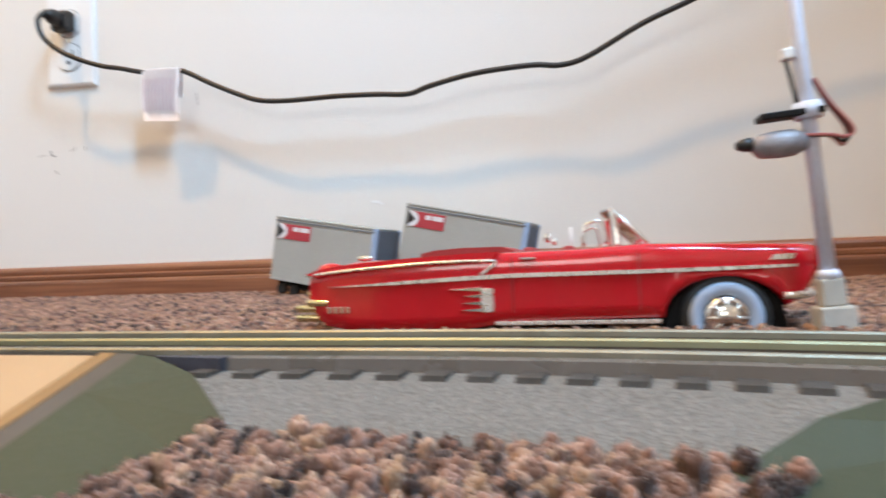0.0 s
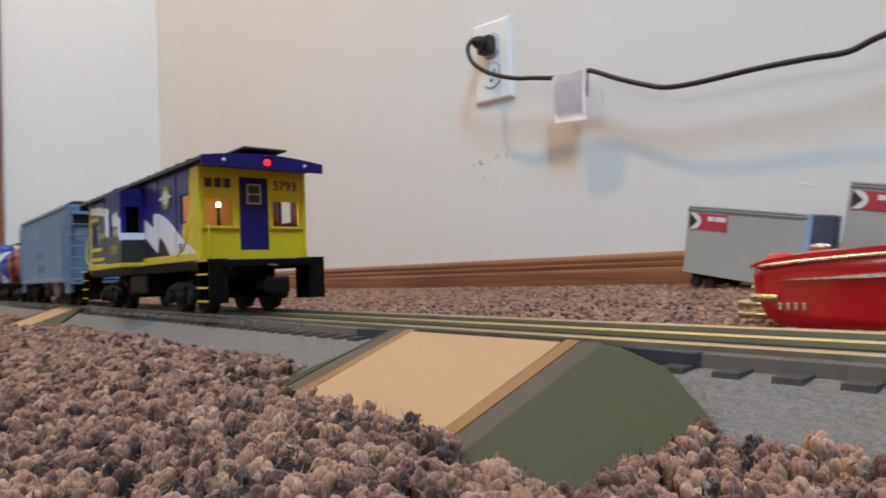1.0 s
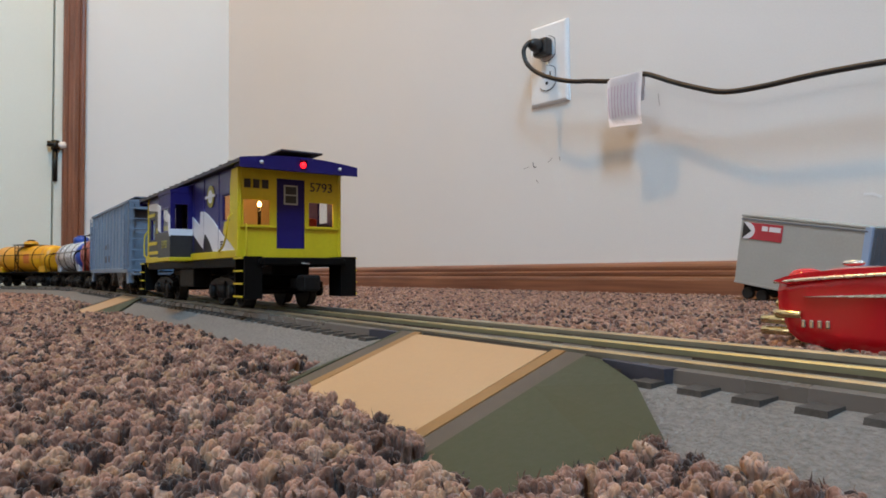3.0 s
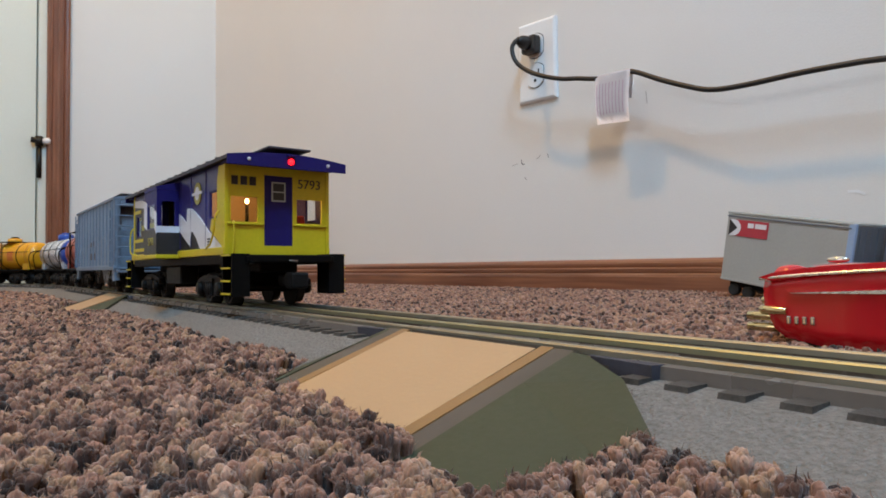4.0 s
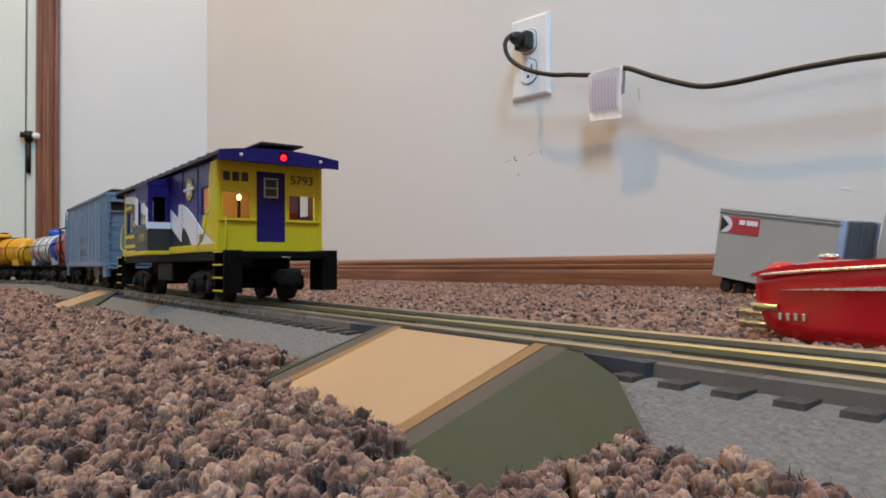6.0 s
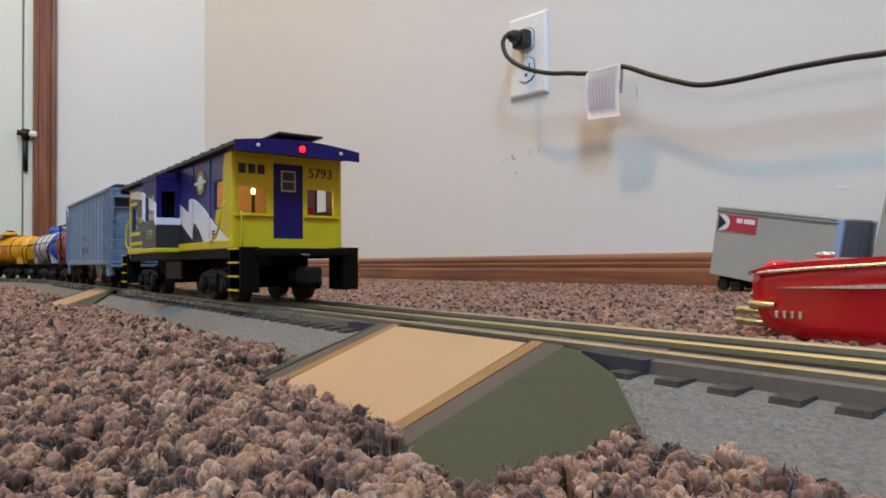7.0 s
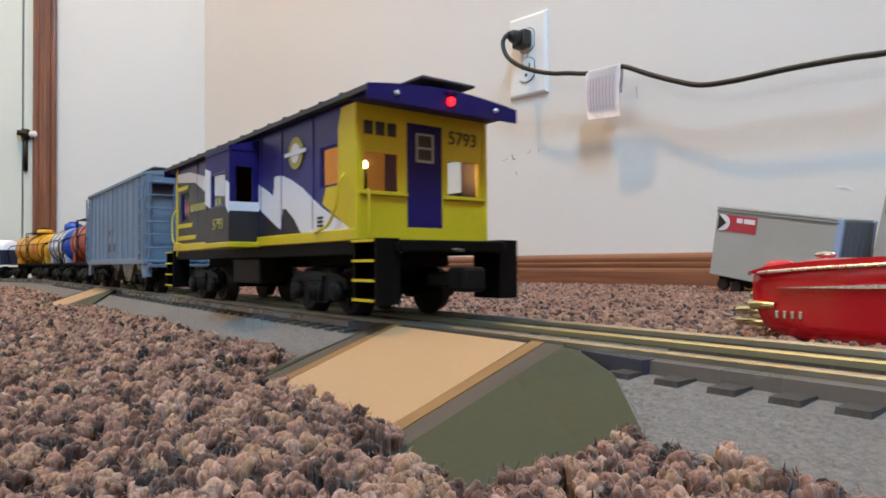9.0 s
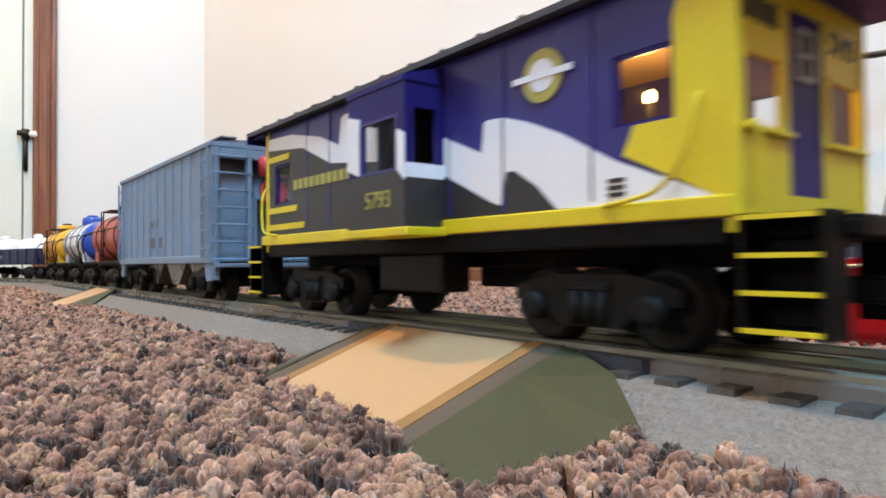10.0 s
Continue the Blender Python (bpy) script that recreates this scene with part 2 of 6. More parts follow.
def box(bm, x0, x1, y0, y1, z0, z1, bevel=0.0, mat=0):
    vs = [bm.verts.new((x, y, z)) for x in (x0, x1) for y in (y0, y1) for z in (z0, z1)]
    fs = []
    for idx in ((0, 1, 3, 2), (4, 6, 7, 5), (0, 4, 5, 1), (2, 3, 7, 6), (0, 2, 6, 4), (1, 5, 7, 3)):
        f = bm.faces.new([vs[i] for i in idx])
        f.material_index = mat
        fs.append(f)
    if bevel:
        edges = list({e for f in fs for e in f.edges})
        bmesh.ops.bevel(bm, geom=edges, offset=bevel, segments=2, affect="EDGES", profile=0.5)
    return bm


def boxm(*a, **k):
    return box(bmesh.new(), *a, **k)


def prism(bm, pts, a0, a1, axis="y", mat=0):
    """A polygon drawn out along an axis: pts in (x, z) for y, (y, z) for x, (x, y) for z."""
    def at(p, a):
        return {"y": (p[0], a, p[1]), "x": (a, p[0], p[1]), "z": (p[0], p[1], a)}[axis]
    lo, hi = [bm.verts.new(at(p, a0)) for p in pts], [bm.verts.new(at(p, a1)) for p in pts]
    n = len(pts)
    for f in [bm.faces.new(lo), bm.faces.new(list(reversed(hi)))] + [bm.faces.new((lo[i], lo[(i + 1) % n], hi[(i + 1) % n], hi[i])) for i in range(n)]:
        f.material_index = mat
    return bm


def cyl(bm, a, b, r0, r1=None, seg=16, caps=True, mat=0):
    """A round bar from a to b."""
    a, b = Vector(a), Vector(b)
    r1 = r0 if r1 is None else r1
    w = (b - a).normalized()
    u = w.orthogonal().normalized()
    v = w.cross(u)
    rings = []
    for p, r in ((a, r0), (b, r1)):
        rings.append([bm.verts.new(p + r * (math.cos(2 * math.pi * i / seg) * u + math.sin(2 * math.pi * i / seg) * v)) for i in range(seg)])
    for i in range(seg):
        f = bm.faces.new((rings[0][i], rings[0][(i + 1) % seg], rings[1][(i + 1) % seg], rings[1][i]))
        f.material_index, f.smooth = mat, True
    if caps:
        for r in (list(reversed(rings[0])), rings[1]):
            bm.faces.new(r).material_index = mat
    return bm


def lathe(bm, profile, axis="x", seg=24, at=(0, 0, 0), mat=0):
    """A turned shape: profile of (along, radius)."""
    at = Vector(at)
    rings = []
    for a, r in profile:
        ring = []
        for i in range(seg):
            c, s = math.cos(2 * math.pi * i / seg) * r, math.sin(2 * math.pi * i / seg) * r
            ring.append(bm.verts.new(at + Vector({"x": (a, c, s), "y": (c, a, s), "z": (c, s, a)}[axis])))
        rings.append(ring)
    for p, q in zip(rings, rings[1:]):
        for i in range(seg):
            f = bm.faces.new((p[i], p[(i + 1) % seg], q[(i + 1) % seg], q[i]))
            f.material_index, f.smooth = mat, True
    for r in (list(reversed(rings[0])), rings[-1]):
        bm.faces.new(r).material_index = mat
    return bm


def tube(points, r, seg=8):
    """A bent bar through points, smoothed."""
    pts = [Vector(p) for p in points]
    fine = []
    for i in range(len(pts) - 1):
        p0, p1, p2, p3 = pts[max(i - 1, 0)], pts[i], pts[i + 1], pts[min(i + 2, len(pts) - 1)]
        for k in range(5):
            t = k / 5
            fine.append(0.5 * (2 * p1 + (p2 - p0) * t + (2 * p0 - 5 * p1 + 4 * p2 - p3) * t * t + (3 * p1 - p0 - 3 * p2 + p3) * t ** 3))
    fine.append(pts[-1])
    bm = bmesh.new()
    rings, u = [], None
    for i, p in enumerate(fine):
        w = (fine[min(i + 1, len(fine) - 1)] - fine[max(i - 1, 0)]).normalized()
        u = w.orthogonal().normalized() if u is None else (u - w * u.dot(w)).normalized()
        v = w.cross(u)
        rings.append([bm.verts.new(p + r * (math.cos(2 * math.pi * k / seg) * u + math.sin(2 * math.pi * k / seg) * v)) for k in range(seg)])
    for a, b in zip(rings, rings[1:]):
        for k in range(seg):
            bm.faces.new((a[k], a[(k + 1) % seg], b[(k + 1) % seg], b[k])).smooth = True
    bm.faces.new(list(reversed(rings[0])))
    bm.faces.new(rings[-1])
    return bm


def sheet_of(name, verts, faces, mat, parent=None, label="", smooth=False):
    """A mesh from arrays: verts n x 3, faces m x 3 or m x 4."""
    verts, faces = np.asarray(verts, np.float32), np.asarray(faces, np.int32)
    me = bpy.data.meshes.new(name)
    k = faces.shape[1]
    me.vertices.add(len(verts))
    me.vertices.foreach_set("co", verts.ravel())
    me.loops.add(faces.size)
    me.loops.foreach_set("vertex_index", faces.ravel())
    me.polygons.add(len(faces))
    me.polygons.foreach_set("loop_start", np.arange(0, faces.size, k, dtype=np.int32))
    me.polygons.foreach_set("use_smooth", np.full(len(faces), smooth))
    me.update(calc_edges=True)
    me.materials.append(mat)
    ob = new(name, me)
    if parent:
        ob.parent = parent
    if label:
        ob["label"] = label
    return ob


def lettering(name, text, size, mat, parent, m, depth=0.0002, bold=0.0):
    """Raised characters in the built-in font, as a mesh."""
    cu = bpy.data.curves.new(name, "FONT")
    cu.body, cu.size, cu.extrude, cu.align_x, cu.align_y, cu.offset = text, size, depth, "CENTER", "CENTER", bold
    tmp = new(name, cu)
    bpy.context.view_layer.update()
    me = bpy.data.meshes.new_from_object(tmp.evaluated_get(bpy.context.evaluated_depsgraph_get()))
    bpy.data.objects.remove(tmp)
    me.materials.clear()
    me.materials.append(mat)
    ob = new(name, me)
    ob.parent = parent
    ob.matrix_local = m
    return ob


# ---- the track's line ----
RAIL_X, RAIL_Y, RAIL_Z, RAIL_TURN = 0.60, -0.5607, 0.0095, -2.86
STRAIGHT_END, STRAIGHT_START, RADIUS = 0.012, -0.93, 0.457


def track_pose(s, across=0.0, up=0.0):
    """The pose on the track s metres along its middle line, x ahead, y across to the wall, z up from the rail's top."""
    def arc(d):
        a = d / RADIUS
        return RADIUS * math.sin(a), -RADIUS * (1 - math.cos(a)), -math.degrees(a)
    if s > STRAIGHT_END:
        x, y, turn = arc(s - STRAIGHT_END)
        x += STRAIGHT_END
    elif s < STRAIGHT_START:
        x, y, turn = arc(STRAIGHT_START - s)
        x, turn = STRAIGHT_START - x, -turn
    else:
        x, y, turn = s, 0.0, 0.0
    base = pose(RAIL_X, RAIL_Y, RAIL_Z, 0, 0, RAIL_TURN)
    return base @ pose(x, y, 0, 0, 0, turn) @ pose(0, across, up)


def track_sweep(bm, s0, s1, profile, step=0.02, mat=0):
    """A profile of (across, up) swept along the track, closed at both ends."""
    n = max(1, math.ceil((s1 - s0) / step)) if s1 > STRAIGHT_END or s0 < STRAIGHT_START else 1
    rings = []
    for i in range(n + 1):
        m = track_pose(s0 + (s1 - s0) * i / n)
        rings.append([bm.verts.new(m @ Vector((0, a, b))) for a, b in profile])
    k = len(profile)
    for p, q in zip(rings, rings[1:]):
        for i in range(k):
            bm.faces.new((p[i], p[(i + 1) % k], q[(i + 1) % k], q[i])).material_index = mat
    bm.faces.new(list(reversed(rings[0]))).material_index = mat
    bm.faces.new(rings[-1]).material_index = mat
    return bm
# ---- the room ----
LEFT, RIGHT, FRONT, HIGH = -1.192, 1.40, -4.6, 2.42


def wall(name, bm, mat, label):
    return tagged(part(name, bm, mat), label, "wall", kind="structure")


wall("wall_back", boxm(LEFT - 0.1, RIGHT + 0.1, 0.0, 0.1, -0.03, HIGH), M_WALL, "beige painted plaster wall with a few small scuffs")
bm = bmesh.new()
box(bm, LEFT - 0.1, -0.6, FRONT - 0.1, FRONT, -0.03, HIGH)
box(bm, 1.0, RIGHT + 0.1, FRONT - 0.1, FRONT, -0.03, HIGH)
box(bm, -0.6, 1.0, FRONT - 0.1, FRONT, -0.03, 0.9)
box(bm, -0.6, 1.0, FRONT - 0.1, FRONT, 2.0, HIGH)
wall("wall_front", bm, M_WALL, "unseen beige wall with an opening added for the fill light")

# side wall with the door opening
DOOR_A, DOOR_B, DOOR_H = -0.432, -1.24, 2.05
bm = bmesh.new()
box(bm, LEFT - 0.1, LEFT, DOOR_A + 0.0137, 0.0, -0.03, HIGH)
box(bm, LEFT - 0.1, LEFT, FRONT, DOOR_B, -0.03, HIGH)
box(bm, LEFT - 0.1, LEFT, DOOR_B, DOOR_A + 0.0137, DOOR_H, HIGH)
wall("wall_left", bm, M_WALL_SIDE, "painted wall, cool daylight in its colour, with a door opening")

# side wall with the window opening
WIN_A, WIN_B, WIN_LO, WIN_HI = -0.80, -1.75, 0.95, 2.25
bm = bmesh.new()
box(bm, RIGHT, RIGHT + 0.1, WIN_A, 0.0, -0.03, HIGH)
box(bm, RIGHT, RIGHT + 0.1, FRONT, WIN_B, -0.03, HIGH)
box(bm, RIGHT, RIGHT + 0.1, WIN_B, WIN_A, -0.03, WIN_LO)
box(bm, RIGHT, RIGHT + 0.1, WIN_B, WIN_A, WIN_HI, HIGH)
wall("wall_right", bm, M_WALL, "beige painted wall with a window opening")
win = tagged(thing("window_1", "white framed window with clear glass", "window"), kind="structure")
for y0, y1, z0, z1 in ((WIN_B, WIN_A, WIN_LO, WIN_LO + 0.05), (WIN_B, WIN_A, WIN_HI - 0.05, WIN_HI), (WIN_B, WIN_B + 0.05, WIN_LO + 0.05, WIN_HI - 0.05), (WIN_A - 0.05, WIN_A, WIN_LO + 0.05, WIN_HI - 0.05)):
    part("window_frame", boxm(RIGHT + 0.03, RIGHT + 0.08, y0, y1, z0, z1, 0.004), M_WHITE, win)
pane = part("pane", boxm(RIGHT + 0.053, RIGHT + 0.057, WIN_B + 0.05, WIN_A - 0.05, WIN_LO + 0.05, WIN_HI - 0.05), M_WINDOW, win)
pane.visible_shadow = False
# unseen frame and glass, added round the fill lamp behind the camera
win = tagged(thing("fill_light_window", "unseen white window frame added round the frontal fill light", "window"), kind="structure")
for x0, x1, z0, z1 in ((-0.6, 1.0, 0.9, 0.95), (-0.6, 1.0, 1.95, 2.0), (-0.6, -0.55, 0.95, 1.95), (0.95, 1.0, 0.95, 1.95)):
    part("window_frame", boxm(x0, x1, FRONT - 0.08, FRONT - 0.03, z0, z1, 0.004), M_WHITE, win)
pane = part("pane", boxm(-0.55, 0.95, FRONT - 0.057, FRONT - 0.053, 0.95, 1.95), M_WINDOW, win)
pane.visible_shadow = False

# unseen stub, added to keep window light off the back wall's right end
wall("wall_light_block", boxm(1.15, RIGHT, -0.72, -0.62, -0.03, HIGH), M_WALL, "unseen beige wall stub added to block window light")
tagged(part("ceiling", boxm(LEFT - 0.1, RIGHT + 0.1, FRONT - 0.1, 0.1, HIGH, HIGH + 0.1), M_CEIL), "plain white ceiling", "ceiling", kind="structure")
tagged(part("floor", boxm(LEFT - 0.1, RIGHT + 0.1, FRONT - 0.1, 0.1, -0.05, -0.0115), M_BACKING), "brown carpet backing under the pile", "floor", kind="structure")

# baseboards with a stepped, rounded top
def board_profile(h):
    return [(0, -0.012), (0.0125, -0.012), (0.0125, h - 0.022), (0.0118, h - 0.0195), (0.0098, h - 0.0175), (0.0105, h - 0.0155),
            (0.0105, h - 0.0125), (0.0080, h - 0.0105), (0.0085, h - 0.0085), (0.0085, h - 0.0055), (0.0070, h - 0.0030), (0.0040, h - 0.0008), (0, h)]


BOARD_H = 0.0365
bm = prism(bmesh.new(), [(-a, b) for a, b in board_profile(BOARD_H)], LEFT + 0.013, RIGHT - 0.013, "x")
tagged(part("baseboard", bm, M_OAK), "reddish brown stained wooden baseboard with a stepped moulding", "baseboard", kind="structure")
bm = prism(bmesh.new(), [(LEFT + a, b) for a, b in board_profile(BOARD_H)], -0.3705, -0.0005, "y")
tagged(part("baseboard", bm, M_OAK_UP), "reddish brown stained wooden baseboard", "baseboard", kind="structure")
bm = prism(bmesh.new(), [(RIGHT - a, b) for a, b in board_profile(BOARD_H)], FRONT, -0.0005, "y")
tagged(part("baseboard", bm, M_OAK_UP), "reddish brown stained wooden baseboard", "baseboard", kind="structure")

# door, casing, hinge
door = tagged(thing("door_1", "closed pale green-white panel door with a wooden casing", "door"), kind="structure")
cas = [(0, 0), (0.008, 0.0), (0.0125, 0.003), (0.0125, 0.012), (0.0100, 0.015), (0.0100, 0.026), (0.0135, 0.030), (0.0135, 0.040), (0.0110, 0.043), (0.0150, 0.047), (0.0165, 0.052), (0.0140, 0.057), (0, 0.057)]
part("casing", prism(bmesh.new(), [(LEFT + a, -0.4195 + b * 0.85) for a, b in cas], -0.012, DOOR_H + 0.05, "z"), M_OAK_UP, door, "reddish brown stained moulded casing")
part("casing", prism(bmesh.new(), [(LEFT + a, DOOR_B - 0.005 - b) for a, b in cas], -0.012, DOOR_H + 0.05, "z"), M_OAK_UP, door)
part("jamb", boxm(LEFT - 0.1, LEFT + 0.0005, DOOR_A - 0.004, DOOR_A + 0.0135, -0.012, DOOR_H), M_DOOR, door, "pale door jamb")
DX = LEFT - 0.012
bm = bmesh.new()
ys = [DOOR_B + 0.004, -1.13, -0.555, DOOR_A - 0.0075]
zs = [0.006, 0.17, 0.86, 1.02, 1.92, DOOR_H - 0.004]
for i in range(3):
    for j in range(5):
        if i == 1 and j in (1, 3):
            continue
        box(bm, DX - 0.035, DX, ys[i], ys[i + 1], zs[j], zs[j + 1])
part("door_leaf", bm, M_DOOR, door)
for z0, z1 in ((0.17, 0.86), (1.02, 1.92)):
    bm = bmesh.new()
    y0, y1 = ys[1], ys[2]
    steps = [(0, 0.0), (0.006, -0.004), (0.012, -0.009), (0.030, -0.009), (0.045, -0.003)]
    rings = [[bm.verts.new((DX + d, y, z)) for y, z in ((y0 + o, z0 + o), (y1 - o, z0 + o), (y1 - o, z1 - o), (y0 + o, z1 - o))] for o, d in steps]
    for p, q in zip(rings, rings[1:]):
        for k in range(4):
            bm.faces.new((p[k], p[(k + 1) % 4], q[(k + 1) % 4], q[k]))
    bm.faces.new(rings[-1])
    part("panel", bm, M_DOOR, door)
hinge = part("hinge", cyl(bmesh.new(), (LEFT + 0.004, -0.4345, 0.255), (LEFT + 0.004, -0.4345, 0.335), 0.0055), M_HINGE, door, "black metal hinge with a stop")
bm = cyl(bmesh.new(), (LEFT + 0.004, -0.4345, 0.333), (LEFT + 0.004, -0.4345, 0.356), 0.009)
cyl(bm, (LEFT + 0.004, -0.452, 0.347), (LEFT + 0.006, -0.429, 0.345), 0.007)
part("hinge_stop", bm, M_HINGE, door)
part("stop_bumper", lathe(bmesh.new(), [(-0.429, 0.004), (-0.423, 0.008), (-0.416, 0.0085), (-0.412, 0.005)], "y", 14, (LEFT + 0.012, 0, 0.345)), M_WHITE, door, "white rubber bumper")

# scuffs on the wall
def scuff(points, r):
    bm = bmesh.new()
    for (x0, z0), (x1, z1) in zip(points, points[1:]):
        d = Vector((x1 - x0, z1 - z0)).normalized() * r
        vs = [bm.verts.new(v) for v in ((x0 + d.y, -0.0004, z0 - d.x), (x1 + d.y, -0.0004, z1 - d.x), (x1 - d.y, -0.0004, z1 + d.x), (x0 - d.y, -0.0004, z0 + d.x))]
        bm.faces.new(vs)
    return bm


scuffs = tagged(part("wall_scuffs", scuff([(-0.001, 0.184), (0.000, 0.178), (0.003, 0.1765), (0.0055, 0.1765)], 0.0007), M_MARK), "small dark scuffs on the beige wall", "scuff", kind="structure")
M_MARK_L = material("faint_scuff", (0.40, 0.37, 0.34), 0.8, vary=0.2)
for pts, r, m in (([(0.028, 0.181), (0.033, 0.183), (0.036, 0.186)], 0.0005, M_MARK_L), ([(0.049, 0.186), (0.0505, 0.180)], 0.0006, M_MARK_L),
                  ([(0.005, 0.158), (0.008, 0.1545), (0.0085, 0.153)], 0.0006, M_MARK_L), ([(0.422, 0.097), (0.43, 0.0965), (0.437, 0.093)], 0.0013, M_WHITE),
                  ([(-0.02, 0.177), (-0.008, 0.179)], 0.0004, M_MARK_L), ([(0.206, 0.24), (0.2075, 0.225)], 0.0005, M_MARK_L)):
    part("scuff", scuff(pts, r), m, scuffs)

# ---- outlet, plug, cord, tag ----
outlet = thing("wall_outlet", "white duplex wall outlet plate with one socket in use", "outlet")
bm = bmesh.new()
prof = [(0.0, 0.0), (0.0, -0.002), (0.0015, -0.0045), (0.004, -0.0058)]
rings = [[bm.verts.new((x, d, z)) for x, z in ((o, 0.2625 + o), (0.07 - o, 0.2605 + o), (0.0695 - o, 0.3755 - o), (0.0 + o, 0.3785 - o))] for o, d in prof]
for p, q in zip(rings, rings[1:]):
    for k in range(4):
        bm.faces.new((p[k], p[(k + 1) % 4], q[(k + 1) % 4], q[k]))
bm.faces.new(rings[-1])
part("plate", bm, M_WHITE, outlet)
for zc in (0.3405, 0.2985):
    pts = [(0.0345 + 0.0172 * max(-0.82, min(0.82, math.cos(a))) , zc + 0.0172 * math.sin(a)) for a in (2 * math.pi * i / 28 for i in range(28))]
    sock = part("receptacle", prism(bmesh.new(), pts, -0.0078, -0.0052), M_WHITE, outlet)
    for dx, h in ((-0.0064, 0.0085), (0.0064, 0.007)):
        part("slot", boxm(0.0345 + dx - 0.0011, 0.0345 + dx + 0.0011, -0.0081, -0.0075, zc + 0.001, zc + 0.001 + h), M_SLOT, sock)
    part("ground_hole", cyl(bmesh.new(), (0.0345, -0.0081, zc - 0.0075), (0.0345, -0.0075, zc - 0.0075), 0.0024, seg=12), M_SLOT, sock)
    part("socket_rim", prism(bmesh.new(), [(0.0345 + (x - 0.0345) * 1.06, zc + (z - zc) * 1.06) for x, z in pts], -0.0061, -0.0052), M_SLOT, sock, "dark gap round the receptacle")
part("screw", cyl(bmesh.new(), (0.0345, -0.0068, 0.3195), (0.0345, -0.0052, 0.3195), 0.0028, seg=12), M_TRIM, outlet, "small metal screw")

cord = thing("power_cord", "black plugged power cord sagging along the wall", "power cord")
bm = box(bmesh.new(), 0.0215, 0.0475, -0.024, -0.0082, 0.327, 0.352, 0.004)
plug = part("plug", bm, M_BLACK, cord)
part("plug_neck", lathe(bmesh.new(), [(-0.043, 0.0045), (-0.039, 0.0062), (-0.035, 0.0085), (-0.030, 0.0095), (-0.024, 0.0098), (-0.022, 0.006)], "y", 16, (0.034, 0, 0.3405)), M_BLACK, plug)
line = [(0.034, -0.038, 0.3405), (0.0335, -0.046, 0.339), (0.0305, -0.050, 0.328), (0.036, -0.049, 0.310), (0.053, -0.046, 0.294), (0.079, -0.044, 0.2805), (0.107, -0.039, 0.271), (0.130, -0.037, 0.2665), (0.161, -0.035, 0.2595), (0.187, -0.035, 0.2585), (0.211, -0.035, 0.2565), (0.247, -0.035, 0.2385),
        (0.280, -0.035, 0.2235), (0.307, -0.035, 0.2140), (0.343, -0.035, 0.2110), (0.397, -0.035, 0.2110), (0.445, -0.035, 0.2090), (0.479, -0.035, 0.2065), (0.504, -0.036, 0.2130), (0.553, -0.037, 0.2215), (0.611, -0.038, 0.2240), (0.639, -0.039, 0.2210), (0.667, -0.040, 0.2270), (0.721, -0.042, 0.2540), (0.775, -0.045, 0.274), (0.86, -0.05, 0.310), (0.98, -0.06, 0.36), (1.12, -0.05, 0.39), (1.28, -0.025, 0.28), (1.34, -0.02, 0.012)]
part("cable", tube(line, 0.0030, 10), M_BLACK, cord)

tag = thing("cord_tag", "white paper warning tag with pink print folded over the cord", "tag")
bm = bmesh.new()
nx, rows = 9, []
path = [(0.0045, -0.030), (0.0040, -0.012)] + [(0.0036 * math.cos(math.radians(a)), 0.0036 * math.sin(math.radians(a))) for a in range(0, 181, 30)] + [(-0.0042, -0.010), (-0.0046, -0.022), (-0.0040, -0.036), (-0.0020, -0.048), (0.001, -0.0575)]
for k, (dy, dz) in enumerate(path):
    row = []
    for i in range(nx):
        f = i / (nx - 1)
        sl = -0.0025 * f
        narrow = 1 - 0.10 * max(0, -dz) / 0.055
        x = 0.160 + 0.050 * f * narrow + 0.0012 * math.sin(6 * f) * max(0, -dz) / 0.05
        row.append(bm.verts.new((x, -0.035 + dy + 0.0012 * math.sin(4 * f + k * 0.3), 0.2595 + sl + dz)))
    rows.append(row)
for p, q in zip(rows, rows[1:]):
    for i in range(nx - 1):
        bm.faces.new((p[i], p[i + 1], q[i + 1], q[i])).smooth = True
bmesh.ops.solidify(bm, geom=list(bm.faces), thickness=0.0003)
part("paper", bm, M_PAPER, tag)
for j in range(9):
    bm = bmesh.new()
    x = 0.1635 + j * 0.0048
    prev = None
    for k, (dy, dz) in enumerate(path[9:]):
        f = (x - 0.160) / 0.05
        xx = 0.160 + (x - 0.160) * (1 - 0.10 * max(0, -dz) / 0.055)
        y = -0.035 + dy + 0.0012 * math.sin(4 * f + (k + 9) * 0.3) - 0.0009
        z = 0.2595 - 0.0025 * f + dz * 0.93
        cur = [bm.verts.new((xx - 0.00045, y, z)), bm.verts.new((xx + 0.00045, y, z))]
        if prev:
            bm.faces.new((prev[0], prev[1], cur[1], cur[0]))
        prev = cur
    part("print_line", bm, M_PRINT, tag)
# ---- the toy railway ----
def head_profile(across):
    """A rail's rounded head."""
    h = 0.00125
    return [(across - h, -0.0016), (across + h, -0.0016), (across + h, -0.0004), (across + h - 0.0005, 0.0), (across - h + 0.0005, 0.0), (across - h, -0.0004)]


def web_profile(across, low=-0.0046):
    """A rail's web and broad foot."""
    return [(across - 0.0028, low), (across + 0.0028, low), (across + 0.0026, low + 0.0007), (across + 0.0009, low + 0.0014), (across + 0.0009, -0.0014), (across - 0.0009, -0.0014), (across - 0.0009, low + 0.0014), (across - 0.0026, low + 0.0007)]


